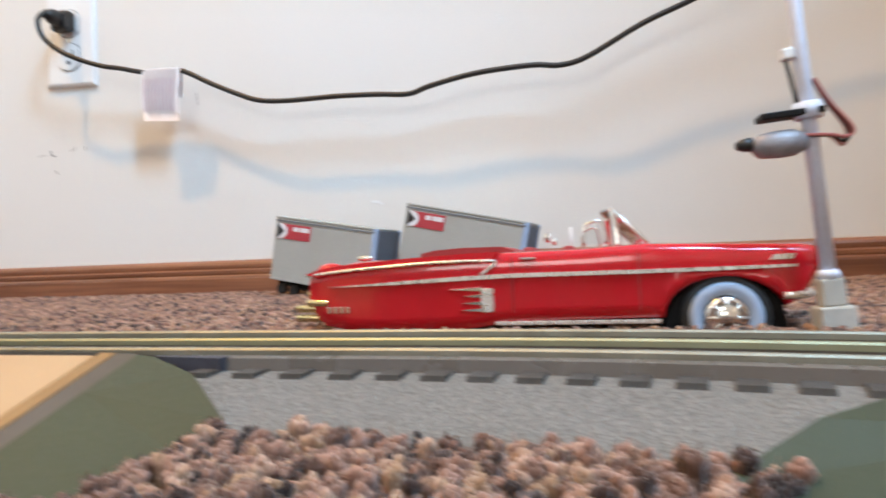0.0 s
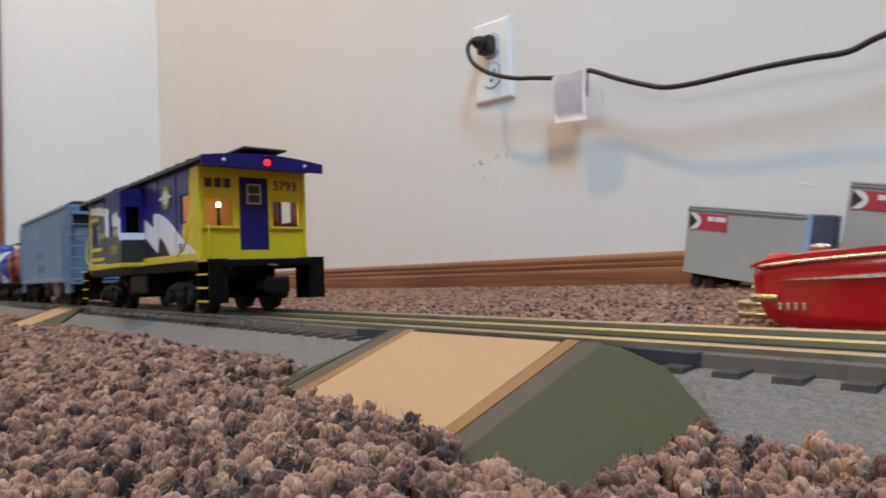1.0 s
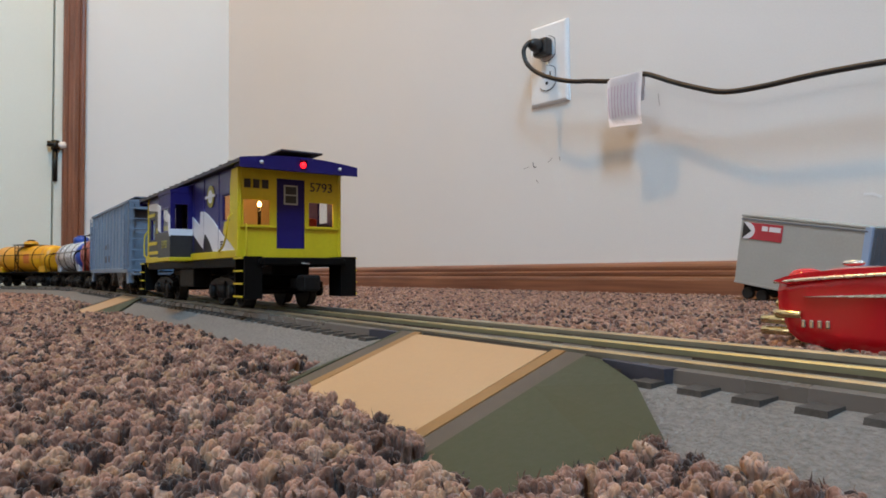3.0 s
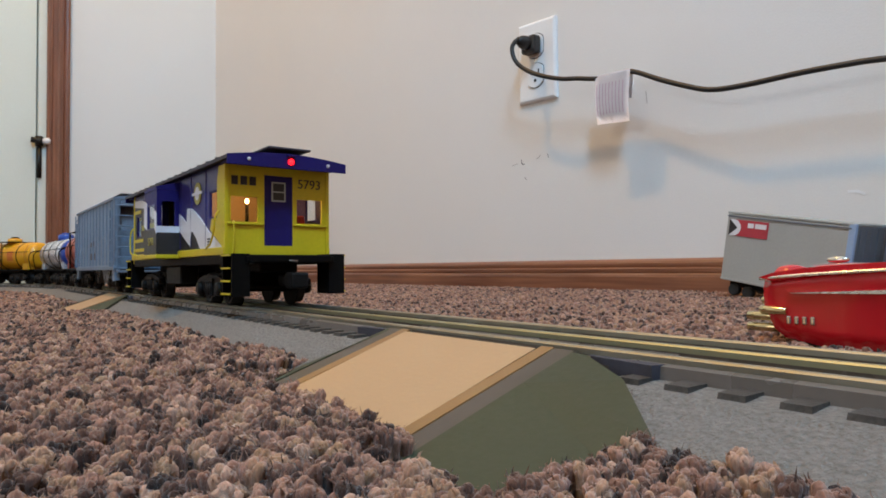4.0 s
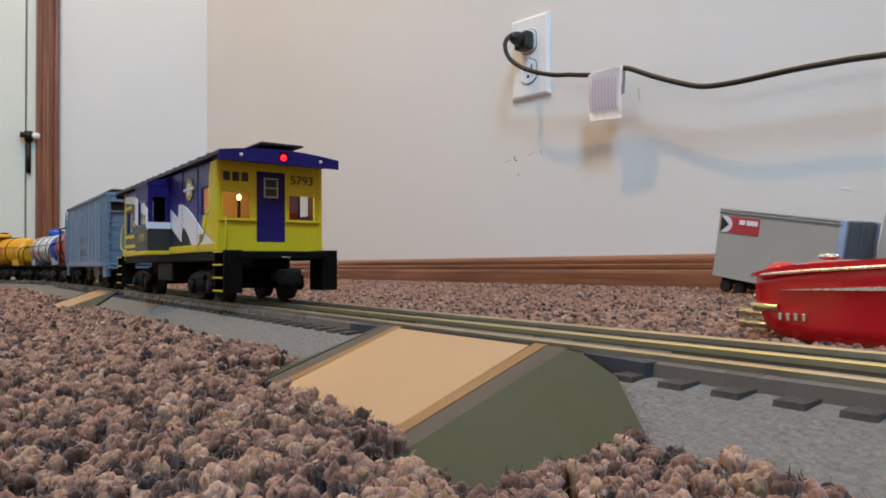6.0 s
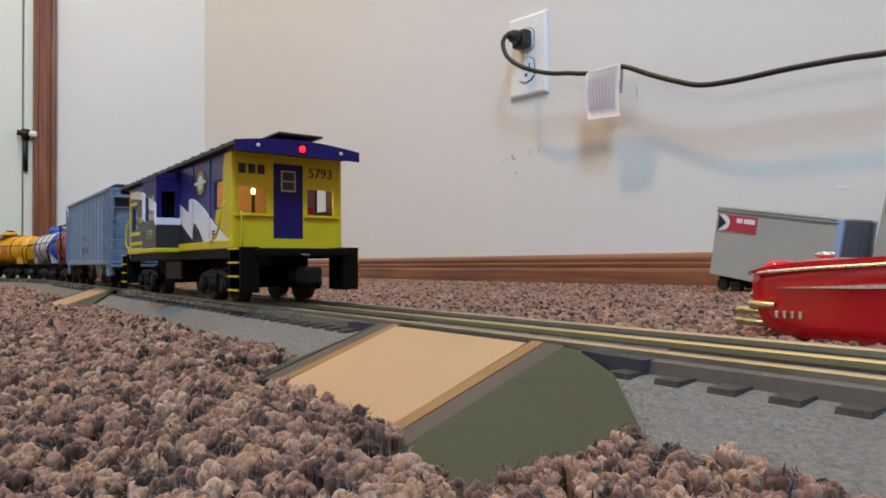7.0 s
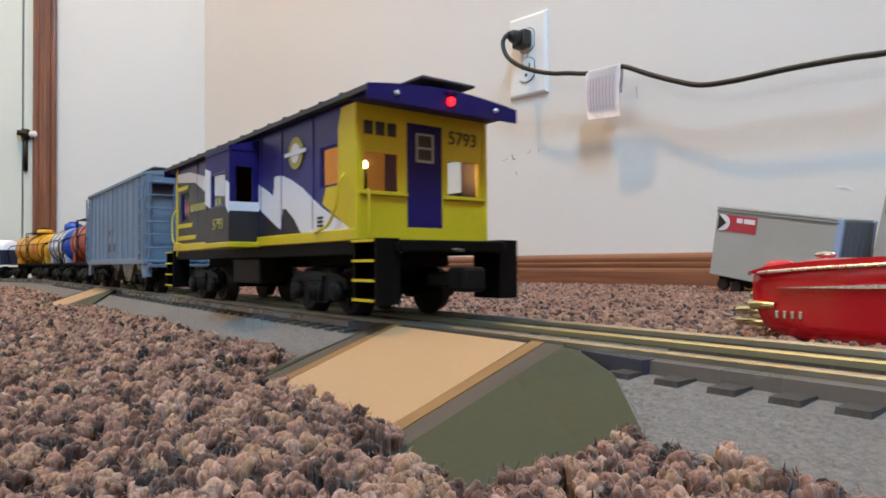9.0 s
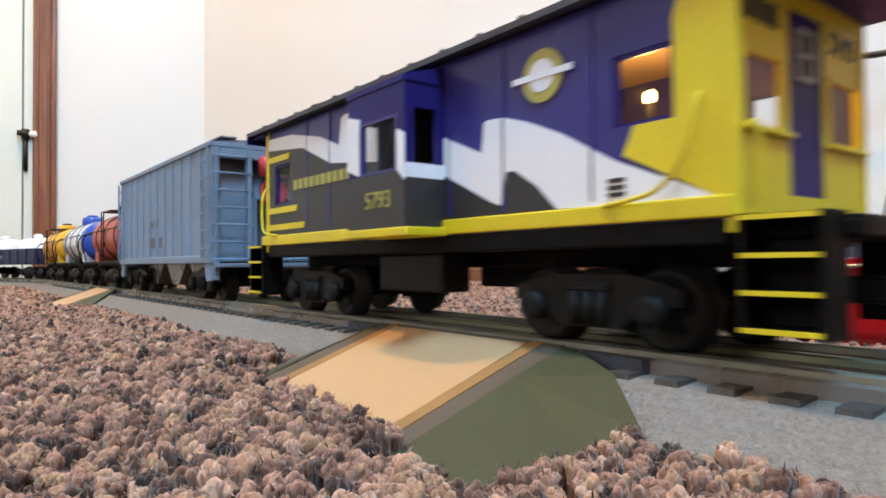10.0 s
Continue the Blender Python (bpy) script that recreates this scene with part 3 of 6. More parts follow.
BED = [(-0.055, -0.0185), (0.055, -0.0185), (0.0535, -0.0165), (0.031, -0.0064), (0.0285, -0.0050), (0.0210, -0.0044), (-0.0210, -0.0044), (-0.0285, -0.0050), (-0.031, -0.0064), (-0.0535, -0.0165)]
TROUGH = [(-0.0208, -0.0070), (0.0208, -0.0070), (0.0203, -0.0018), (0.0186, -0.0014), (0.0184, -0.0030), (-0.0184, -0.0030), (-0.0186, -0.0014), (-0.0203, -0.0018)]
TIE_STEP = 0.0093
tie_mesh = None


def tie_data():
    global tie_mesh
    if tie_mesh is None:
        bm = bmesh.new()
        w, l = 0.0028, 0.0275
        vs = [(-w, -l, -0.0075), (w, -l, -0.0075), (w, l, -0.0075), (-w, l, -0.0075),
              (-w * 0.85, -l + 0.0008, -0.0038), (w * 0.85, -l + 0.0008, -0.0038), (w * 0.85, l - 0.0008, -0.0038), (-w * 0.85, l - 0.0008, -0.0038)]
        vs = [bm.verts.new(v) for v in vs]
        for idx in ((4, 5, 6, 7), (0, 1, 5, 4), (1, 2, 6, 5), (2, 3, 7, 6), (3, 0, 4, 7)):
            bm.faces.new([vs[i] for i in idx])
        bmesh.ops.recalc_face_normals(bm, faces=bm.faces)
        tie_mesh = bpy.data.meshes.new("tie")
        bm.to_mesh(tie_mesh)
        bm.free()
        tie_mesh.materials.append(M_TIE)
    return tie_mesh


def track_section(s0, s1, label, ties=True, tongue=0.0):
    ob = thing("track_section", label, "toy track", group="toy track sections")
    part("roadbed", track_sweep(bmesh.new(), s0, s1 + tongue, BED), M_BALLAST, ob, "grey moulded ballast roadbed")
    part("tie_plate", track_sweep(bmesh.new(), s0, s1, TROUGH), M_TROUGH, ob, "grey-brown strip under the rails")
    for across, m in ((-0.017, M_RAIL), (0.0, M_RAIL_DARK), (0.017, M_RAIL)):
        rail = part("rail", track_sweep(bmesh.new(), s0, s1, head_profile(across)), m, ob)
        part("rail_web", track_sweep(bmesh.new(), s0, s1, web_profile(across)), M_TROUGH, rail, "dark brown rail web and foot")
    if ties:
        n = int((s1 - s0) / TIE_STEP)
        for i in range(n):
            t = new("tie", tie_data())
            t.parent = ob
            t.matrix_world = track_pose(s0 + (i + 0.5) * (s1 - s0) / n)
    return ob


def grade_crossing(s0, s1, label, wide=False):
    """A road over the track: dark-edged tan ramps with green banks on both sides."""
    ob = thing("grade_crossing", label, "level crossing", group="level crossings")
    part("roadbed", track_sweep(bmesh.new(), s0, s1, [(-0.021, -0.0185), (0.021, -0.0185), (0.021, -0.0030), (-0.021, -0.0030)]), M_KERB, ob, "brown-grey deck between the rails")
    for across, m in ((-0.017, M_RAIL), (0.0, M_RAIL_DARK), (0.017, M_RAIL)):
        rail = part("rail", track_sweep(bmesh.new(), s0, s1, head_profile(across)), m, ob)
        part("rail_web", track_sweep(bmesh.new(), s0, s1, web_profile(across, -0.0032)), M_TROUGH, rail, "dark brown rail web and foot")
    mid = (s0 + s1) / 2
    base = track_pose(mid)
    half = (s1 - s0) / 2
    for sgn in (-1, 1):
        def P(x, a, z):
            return base @ Vector((x, sgn * a, z))
        top, low, a0, a1 = -0.0012, -0.0216, 0.0195, 0.080
        w, off = 0.0276, -0.0028  # the road's half width, and its shift along the track

        def slab(x0, x1, lift, name, mat, label="", b0=a0, b1=a1, x2=None, x3=None):
            bm = bmesh.new()
            x0, x1 = x0 + off, x1 + off
            x2, x3 = x0 if x2 is None else x2, x1 if x3 is None else x3
            vs = [bm.verts.new(P(x, a, z)) for x, a, z in ((x0, b0, top + lift), (x1, b0, top + lift), (x3, b1, low + lift), (x2, b1, low + lift), (x0, b0, low - 0.002), (x1, b0, low - 0.002), (x3, b1, low - 0.002), (x2, b1, low - 0.002))]
            for idx in ((0, 1, 2, 3), (0, 4, 5, 1), (1, 5, 6, 2), (2, 6, 7, 3), (3, 7, 4, 0), (4, 7, 6, 5)):
                bm.faces.new([vs[i] for i in idx])
            return part(name, bm, mat, ob, label)
        slab(-w, w, 0.0, "road_ramp", M_ROAD, "tan painted road ramp", b0=a0 + 0.0018)
        slab(-w - 0.0042, -w - 0.0002, 0.0004, "edge_strip", M_ROAD_EDGE, "ochre edge strip")
        slab(w + 0.0002, w + 0.0042, 0.0004, "edge_strip", M_ROAD_EDGE)
        slab(-w - 0.0115, -w - 0.0044, 0.0002, "kerb", M_KERB, "brown-grey kerb")
        slab(w + 0.0044, w + 0.0105, 0.0002, "kerb", M_KERB)
        slab(-w, w, 0.0003, "top_strip", M_KERB, b0=a0 - 0.0006, b1=a0 + 0.0016)
        for side in (-1, 1):
            e = off - w - 0.0117 if side < 0 else off + w + 0.0107
            grow = 0.0036 if side < 0 else 0.0030
            bm = bmesh.new()
            edge = ((0.0012, a0 + 0.001, top - 0.0002), (0.0175, 0.0291, -0.0037), (0.0322, 0.0413, -0.0094), (0.0400, 0.0535, -0.0163), (0.0345, a1, low))
            if side < 0 and wide:
                edge = ((0.0012, a0 + 0.001, top - 0.0002), (0.0175, 0.0291, -0.0030), (0.0300, 0.0413, -0.0062), (0.0420, 0.0560, -0.0135), (0.0420, a1, low))
            elif side < 0:
                edge = ((0.0012, a0 + 0.001, top - 0.0002), (0.0105, 0.0240, -0.0070), (0.0200, 0.0400, -0.0118), (0.0243, 0.0535, -0.0172), (0.0345, a1, low))
            vs = [bm.verts.new(P(x, a, z)) for x, a, z in (
                [(e, a0 + 0.001, top), (e, 0.036, -0.0063), (e, a1, low + 0.0005), (e, a0 + 0.001, low - 0.002), (e, a1, low - 0.002)]
                + [(e + side * (x + side * grow), a, z) for x, a, z in edge] + [(e + side * (x + side * grow), a, low - 0.002) for x, a, z in edge])]
            for idx in ((0, 1, 6, 5), (1, 7, 6), (1, 2, 8, 7), (2, 9, 8), (5, 6, 11, 10), (6, 7, 12, 11), (7, 8, 13, 12), (8, 9, 14, 13), (2, 4, 14, 9), (0, 5, 10, 3), (0, 3, 4, 2, 1), (3, 10, 11, 12, 13, 14, 4)):
                bm.faces.new([vs[k] for k in idx])
            bmesh.ops.recalc_face_normals(bm, faces=bm.faces)
            part("bank", bm, M_GRASS, ob, "dark green sloping bank")
            bm = bmesh.new()
            prism(bm, [(side * (w + 0.0115), a0 - 0.001), (side * (w + 0.0310), a0 - 0.001), (side * (w + 0.0300), a0 + 0.003), (side * (w + 0.0130), a0 + 0.0008)], low, top - 0.0003, "z")
            for v in bm.verts:
                v.co = P(v.co.x, v.co.y, v.co.z)
            part("abutment", bm, M_SHADE, ob, "dark blue-grey block beside the rail")
    return ob


track_section(-0.495, -0.130, "straight grey roadbed toy track with three rails on the carpet", tongue=0.0112)
track_section(-0.030, STRAIGHT_END, "short straight toy track section beside the crossing")
track_section(STRAIGHT_END, 0.117, "curved toy track section with grey roadbed")
track_section(0.217, 0.504, "curved toy track section with grey roadbed")
track_section(STRAIGHT_START, -0.806, "straight far toy track section on the carpet", ties=False)
track_section(-0.806, -0.595, "straight toy track section beyond the far crossing")
for i in range(3):
    track_section(STRAIGHT_START - 0.287 * (i + 1), STRAIGHT_START - 0.287 * i, "curved far toy track section on the carpet", ties=i == 0)
grade_crossing(-0.130, -0.030, "toy level crossing with a tan road ramp and green banks")
grade_crossing(0.117, 0.217, "toy level crossing with green banks on the curve", wide=True)
grade_crossing(-0.595, -0.495, "far toy level crossing with a tan road ramp")

# ---- toy convertible ----
def loft(bm, rings, mat=0, smooth=True, caps=True):
    vr = [[bm.verts.new(p) for p in r] for r in rings]
    k = len(vr[0])
    for p, q in zip(vr, vr[1:]):
        for i in range(k):
            f = bm.faces.new((p[i], p[(i + 1) % k], q[(i + 1) % k], q[i]))
            f.material_index, f.smooth = mat, smooth
    if caps:
        bm.faces.new(list(reversed(vr[0])))
        bm.faces.new(vr[-1])
    return bm


def convertible(m):
    car = thing("toy_convertible", "glossy red toy convertible with chrome trim on the carpet", "toy car", m)
    W = 0.0365
    # x, fender top, deck height, rocker, half width
    secs = [(0.000, 0.0235, 0.0220, 0.0120, 0.93), (0.004, 0.0245, 0.0230, 0.0040, 0.96), (0.008, 0.0252, 0.0238, 0.0012, 0.98), (0.020, 0.0266, 0.0250, -0.0010, 0.99), (0.040, 0.0280, 0.0262, -0.0012, 1.0), (0.068, 0.0292, 0.0275, -0.0005, 1.0),
            (0.085, 0.0294, 0.0278, 0.0020, 1.0), (0.110, 0.0297, 0.0285, 0.0025, 1.0), (0.135, 0.0309, 0.0300, 0.0028, 1.0), (0.1655, 0.0298, 0.0290, 0.0030, 1.0), (0.182, 0.0292, 0.0282, 0.0060, 0.99), (0.187, 0.0290, 0.0278, 0.0088, 0.975), (0.190, 0.0288, 0.0275, 0.0130, 0.965), (0.1935, 0.0284, 0.0272, 0.0200, 0.955)]
    WX, WR, WZ = 0.1620, 0.0215, 0.0028

    def ring(x, zt, zd, zb, k):
        w = W * k
        a = zb
        if abs(x - WX) < WR:
            a = max(zb, WZ + 0.0146 * math.sqrt(max(0, 1 - ((x - WX) / WR) ** 2)))
        mid = max(min(0.0195, zt - 0.006), a + 0.001)
        half = [(w * 0.90, a), (w * 0.985, a + 0.0006), (w * 1.0, min(a + 0.006, mid)), (w * 0.985, mid), (w * 1.0, mid + 0.0015), (w * 0.985, zt - 0.0035), (w * 0.95, zt - 0.0008), (w * 0.88, zt), (w * 0.78, zd + 0.0006), (w * 0.6, zd), (w * 0.25, zd + 0.0006)]
        return [(x, y, z) for y, z in half] + [(x, -y, z) for y, z in reversed(half)]

    def lerp(x):
        for p, q in zip(secs, secs[1:]):
            if p[0] <= x <= q[0]:
                f = (x - p[0]) / (q[0] - p[0])
                return tuple(a + (b - a) * f for a, b in zip(p, q))
        return secs[-1]
    xs = sorted({s[0] for s in secs} | {0.012, 0.03, 0.055, 0.097, 0.122} | {WX + WR * math.cos(a * math.pi / 12) for a in range(13)})
    bm = loft(bmesh.new(), [ring(*lerp(x)) for x in xs])
    part("body", bm, M_CAR, car)
    # dark underbody and wheel wells
    part("underbody", boxm(0.020, 0.183, -0.030, 0.030, 0.0005, 0.012, 0.001), M_BLACK_P, car)
    part("wheel_well", prism(bmesh.new(), [(WX + 0.0212 * math.cos(a * math.pi / 10), WZ - 0.004 + 0.0184 * math.sin(a * math.pi / 10)) for a in range(11)], -0.0335, 0.0335), M_BLACK_P, car)
    # fins with chrome edges, trunk ridge, cockpit
    for sg in (-1, 1):
        pts = [(-0.0007, 0.0230), (0.004, 0.0246), (0.0142, 0.0263), (0.0383, 0.0281), (0.0682, 0.0295), (0.080, 0.0297), (0.078, 0.0270), (0.030, 0.0250), (0.004, 0.0218)]
        part("tail_fin", prism(bmesh.new(), pts, sg * 0.0300, sg * 0.0362), M_CAR, car)
        part("fin_trim", tube([(-0.0007, sg * 0.0352, 0.0224), (0.008, sg * 0.0362, 0.0233), (0.0239, sg * 0.0367, 0.0246), (0.0522, sg * 0.0368, 0.0262), (0.0726, sg * 0.0368, 0.0264), (0.0785, sg * 0.0368, 0.0255), (0.0724, sg * 0.0368, 0.0209)], 0.00058, 8), M_TRIM, car, "chrome edge of the fin")
        part("fin_dome", lathe(bmesh.new(), [(0.0215, 0.0062), (0.0248, 0.0060), (0.0266, 0.0046), (0.0274, 0.0024), (0.0276, 0.0002)], "z", 20, (0.0080, sg * 0.0290, 0.0)), M_CAR, car, "rounded red lamp dome on the fin")
        spear = [(0.0098, 0.0175), (0.038, 0.0179), (0.0656, 0.0189), (0.0845, 0.0195), (0.1318, 0.0197), (0.1594, 0.0200), (0.1858, 0.0207), (0.1858, 0.0216), (0.1594, 0.0214), (0.1318, 0.0212), (0.0845, 0.0211), (0.0656, 0.0205), (0.038, 0.0191)]
        part("side_trim", prism(bmesh.new(), spear, sg * 0.0355, sg * 0.0371), M_TRIM, car, "long chrome side spear")
        gill = part("gill_trim", boxm(0.0725, 0.0773, min(sg * 0.0360, sg * 0.0371), max(sg * 0.0360, sg * 0.0371), 0.0063, 0.0156, 0.0003), M_TRIM, car, "chrome gill ornament")
        for k in range(4):
            z = 0.0070 + 0.0027 * k
            part("gill_bar", prism(bmesh.new(), [(0.0598 if k == 3 else 0.0640 + 0.0006 * k, z + 0.0002), (0.0727, z - 0.0005), (0.0727, z + 0.0009)], sg * 0.0360, sg * 0.0371), M_CHROME, gill)
        for x in (0.0845, 0.1318):
            part("door_seam", boxm(x, x + 0.0004, min(sg * 0.0355, sg * 0.0367), max(sg * 0.0355, sg * 0.0367), 0.006, 0.0275), M_CAR_IN, car)
        part("door_handle", boxm(0.0880, 0.0940, min(sg * 0.0358, sg * 0.0378), max(sg * 0.0360, sg * 0.0378), 0.0262, 0.0271, 0.0003), M_CHROME, car)
        part("rocker_trim", boxm(0.0775, 0.1395, min(sg * 0.0345, sg * 0.0364), max(sg * 0.0345, sg * 0.0364), 0.0010, 0.0026, 0.0003), M_TRIM, car)
        for k in range(2):
            z = 0.0088 - 0.0040 * k
            pipe = part("exhaust_pipe", lathe(bmesh.new(), [(-0.0065, 0.0013), (-0.0063, 0.0016), (0.006, 0.0016), (0.0065, 0.0010)], "x", 14, (0, sg * 0.0325, z)), M_BRASS, car, "pale brass pipe")
        part("tail_lamp", lathe(bmesh.new(), [(-0.0026, 0.0006), (-0.0018, 0.0015), (0.002, 0.0018)], "x", 12, (0.0005, sg * 0.031, 0.0145)), M_BRASS, car)
        for k in range(4):
            part("bumper_tooth", boxm(0.0088 + 0.0026 * k, 0.0104 + 0.0026 * k, min(sg * 0.0352, sg * 0.0369), max(sg * 0.0352, sg * 0.0369), 0.0066, 0.0096, 0.0005), M_CHROME, car, "small chrome bumper mark")
        part("fender_emblem", prism(bmesh.new(), [(0.1769, 0.0233), (0.1846, 0.0235), (0.1856, 0.0254), (0.1785, 0.0252)], sg * 0.0350, sg * 0.0368), M_TRIM, car)
        # wheel: tyre, whitewall, hub
        wheel = part("wheel", lathe(bmesh.new(), [(-0.0055, 0.0120), (-0.0058, 0.0145), (-0.0045, 0.0158), (0.0045, 0.0158), (0.0058, 0.0145), (0.0055, 0.0120)], "y", 32, (WX, sg * 0.0295, WZ)), M_TYRE, car, "black tyre with a whitewall")
        ww = [(sg * 0.0345, 0.0078), (sg * 0.0352, 0.0082), (sg * 0.0361, 0.0104), (sg * 0.0360, 0.0122), (sg * 0.0350, 0.0132)]
        part("whitewall", lathe(bmesh.new(), ww, "y", 32, (WX, 0, WZ)), M_WWALL, wheel)
        part("hub_cap", lathe(bmesh.new(), [(sg * 0.0352, 0.0078), (sg * 0.0366, 0.0076), (sg * 0.0370, 0.0062), (sg * 0.0364, 0.0050), (sg * 0.0376, 0.0030), (sg * 0.0380, 0.0012), (sg * 0.0380, 0.0001)], "y", 24, (WX, 0, WZ)), M_CHROME, wheel)
        for k in range(8):
            a = 2 * math.pi * k / 8
            part("spoke", cyl(bmesh.new(), (WX, sg * 0.0374, WZ), (WX + 0.0072 * math.cos(a), sg * 0.0368, WZ + 0.0072 * math.sin(a)), 0.0005, seg=6), M_TRIM, wheel)
        part("rear_wheel", lathe(bmesh.new(), [(-0.005, 0.012), (-0.0055, 0.0145), (0.0055, 0.0145), (0.005, 0.012)], "y", 28, (0.038, sg * 0.0275, 0.0030)), M_TYRE, car)
        # windscreen frame and vent window
        part("screen_post", tube([(0.1275, sg * 0.0315, 0.0310), (0.1195, sg * 0.0305, 0.0395), (0.1145, sg * 0.0270, 0.0448)], 0.0007, 8), M_CHROME, car)
        part("vent_frame", tube([(0.1040, sg * 0.0325, 0.0310), (0.1040, sg * 0.0320, 0.0378), (0.1100, sg * 0.0310, 0.0400), (0.1120, sg * 0.0318, 0.0312)], 0.0006, 8), M_CHROME, car)
        part("vent_glass", prism(bmesh.new(), [(0.1042, 0.0312), (0.1042, 0.0376), (0.1100, 0.0398), (0.1118, 0.0314)], sg * 0.0318, sg * 0.0321), M_GLASS, car)
        part("screen_pillar", tube([(0.1165, sg * 0.0300, 0.0300), (0.1160, sg * 0.0290, 0.0370), (0.1150, sg * 0.0270, 0.0440)], 0.0013, 8), M_CHROME, car)
        part("mirror", lathe(bmesh.new(), [(-0.0010, 0.0012), (0.0, 0.0022), (0.0012, 0.0018)], "x", 12, (0.0985, sg * 0.0335, 0.0345)), M_CHROME, car)
        part("headlamp", lathe(bmesh.new(), [(-0.003, 0.0030), (0.0, 0.0034), (0.0016, 0.0022), (0.0020, 0.0004)], "x", 16, (0.190, sg * 0.027, 0.0215)), M_CHROME, car)
    part("boot_lid", lathe(bmesh.new(), [(0.0200, 0.0165), (0.0250, 0.0160), (0.0270, 0.0135), (0.0279, 0.0080), (0.0281, 0.0003)], "z", 28, (0.0185, 0.0, 0.0)), M_CAR, car, "round red boot lid")
    part("deck_ornament", lathe(bmesh.new(), [(-0.0040, 0.0003), (-0.0030, 0.0010), (0.0, 0.0014), (0.0030, 0.0010), (0.0040, 0.0003)], "x", 14, (0.0133, 0.0, 0.0292)), M_CHROME, car, "small chrome deck ornament")
    part("screen_header", tube([(0.1145, -0.027, 0.0448), (0.1120, 0.0, 0.0456), (0.1145, 0.027, 0.0448)], 0.0008, 8), M_CHROME, car)
    bm = bmesh.new()
    cols = [(-0.03, 0.1), (-0.02, 0.9), (0, 1.2), (0.02, 0.9), (0.03, 0.1)]
    lo = [bm.verts.new((0.1265 + 0.004 * (1 - abs(y) / 0.03), y, 0.0312)) for y, _ in cols]
    hi = [bm.verts.new((0.1140 - 0.0018 * (1 - abs(y) / 0.03), y * 0.88, 0.0449)) for y, _ in cols]
    for i in range(4):
        bm.faces.new((lo[i], lo[i + 1], hi[i + 1], hi[i])).smooth = True
    part("windscreen", bm, M_GLASS, car)
    for ob in car.children:
        if ob.name.split(".")[0] in ("screen_post", "vent_frame", "vent_glass", "screen_header", "screen_pillar", "windscreen", "steering_wheel"):
            ob.location.x += 0.0085
    part("boot_cover", prism(bmesh.new(), [(0.0455, 0.0260), (0.0465, 0.0300), (0.0520, 0.0312), (0.0640, 0.0319), (0.0800, 0.0318), (0.0850, 0.0300), (0.0855, 0.0270)], -0.027, 0.027), M_CAR_IN, car, "folded red top cover")
    for x, h in ((0.088, 0.0312), (0.104, 0.0312)):
        part("seat", boxm(x, x + 0.005, -0.027, 0.027, 0.024, h, 0.0015), M_CAR_IN, car)
    part("steering_wheel", tube([(0.1075, -0.016 + 0.006 * math.cos(a * math.pi / 6), 0.0335 + 0.005 * math.sin(a * math.pi / 6)) for a in range(13)], 0.0005, 6), M_WHITE, car)
    part("front_bumper", tube([(0.1815, -0.0362, 0.0103), (0.190, -0.034, 0.0106), (0.1945, -0.020, 0.0108), (0.1955, 0.0, 0.0108), (0.1945, 0.020, 0.0108), (0.190, 0.034, 0.0106), (0.1815, 0.0362, 0.0103)], 0.0014, 10), M_TRIM, car, "wraparound chrome bumper")
    part("rear_bumper", tube([(0.009, -0.0362, 0.0112), (-0.0005, -0.034, 0.0114), (-0.003, -0.015, 0.0116), (-0.003, 0.015, 0.0116), (-0.0005, 0.034, 0.0114), (0.009, 0.0362, 0.0112)], 0.0014, 10), M_BRASS, car)
    part("grille", boxm(0.1895, 0.1915, -0.022, 0.022, 0.0145, 0.0225, 0.0005), M_TRIM, car)
    return car


convertible(pose(0.541, -0.4185, 0.0, 0, 0, 0))


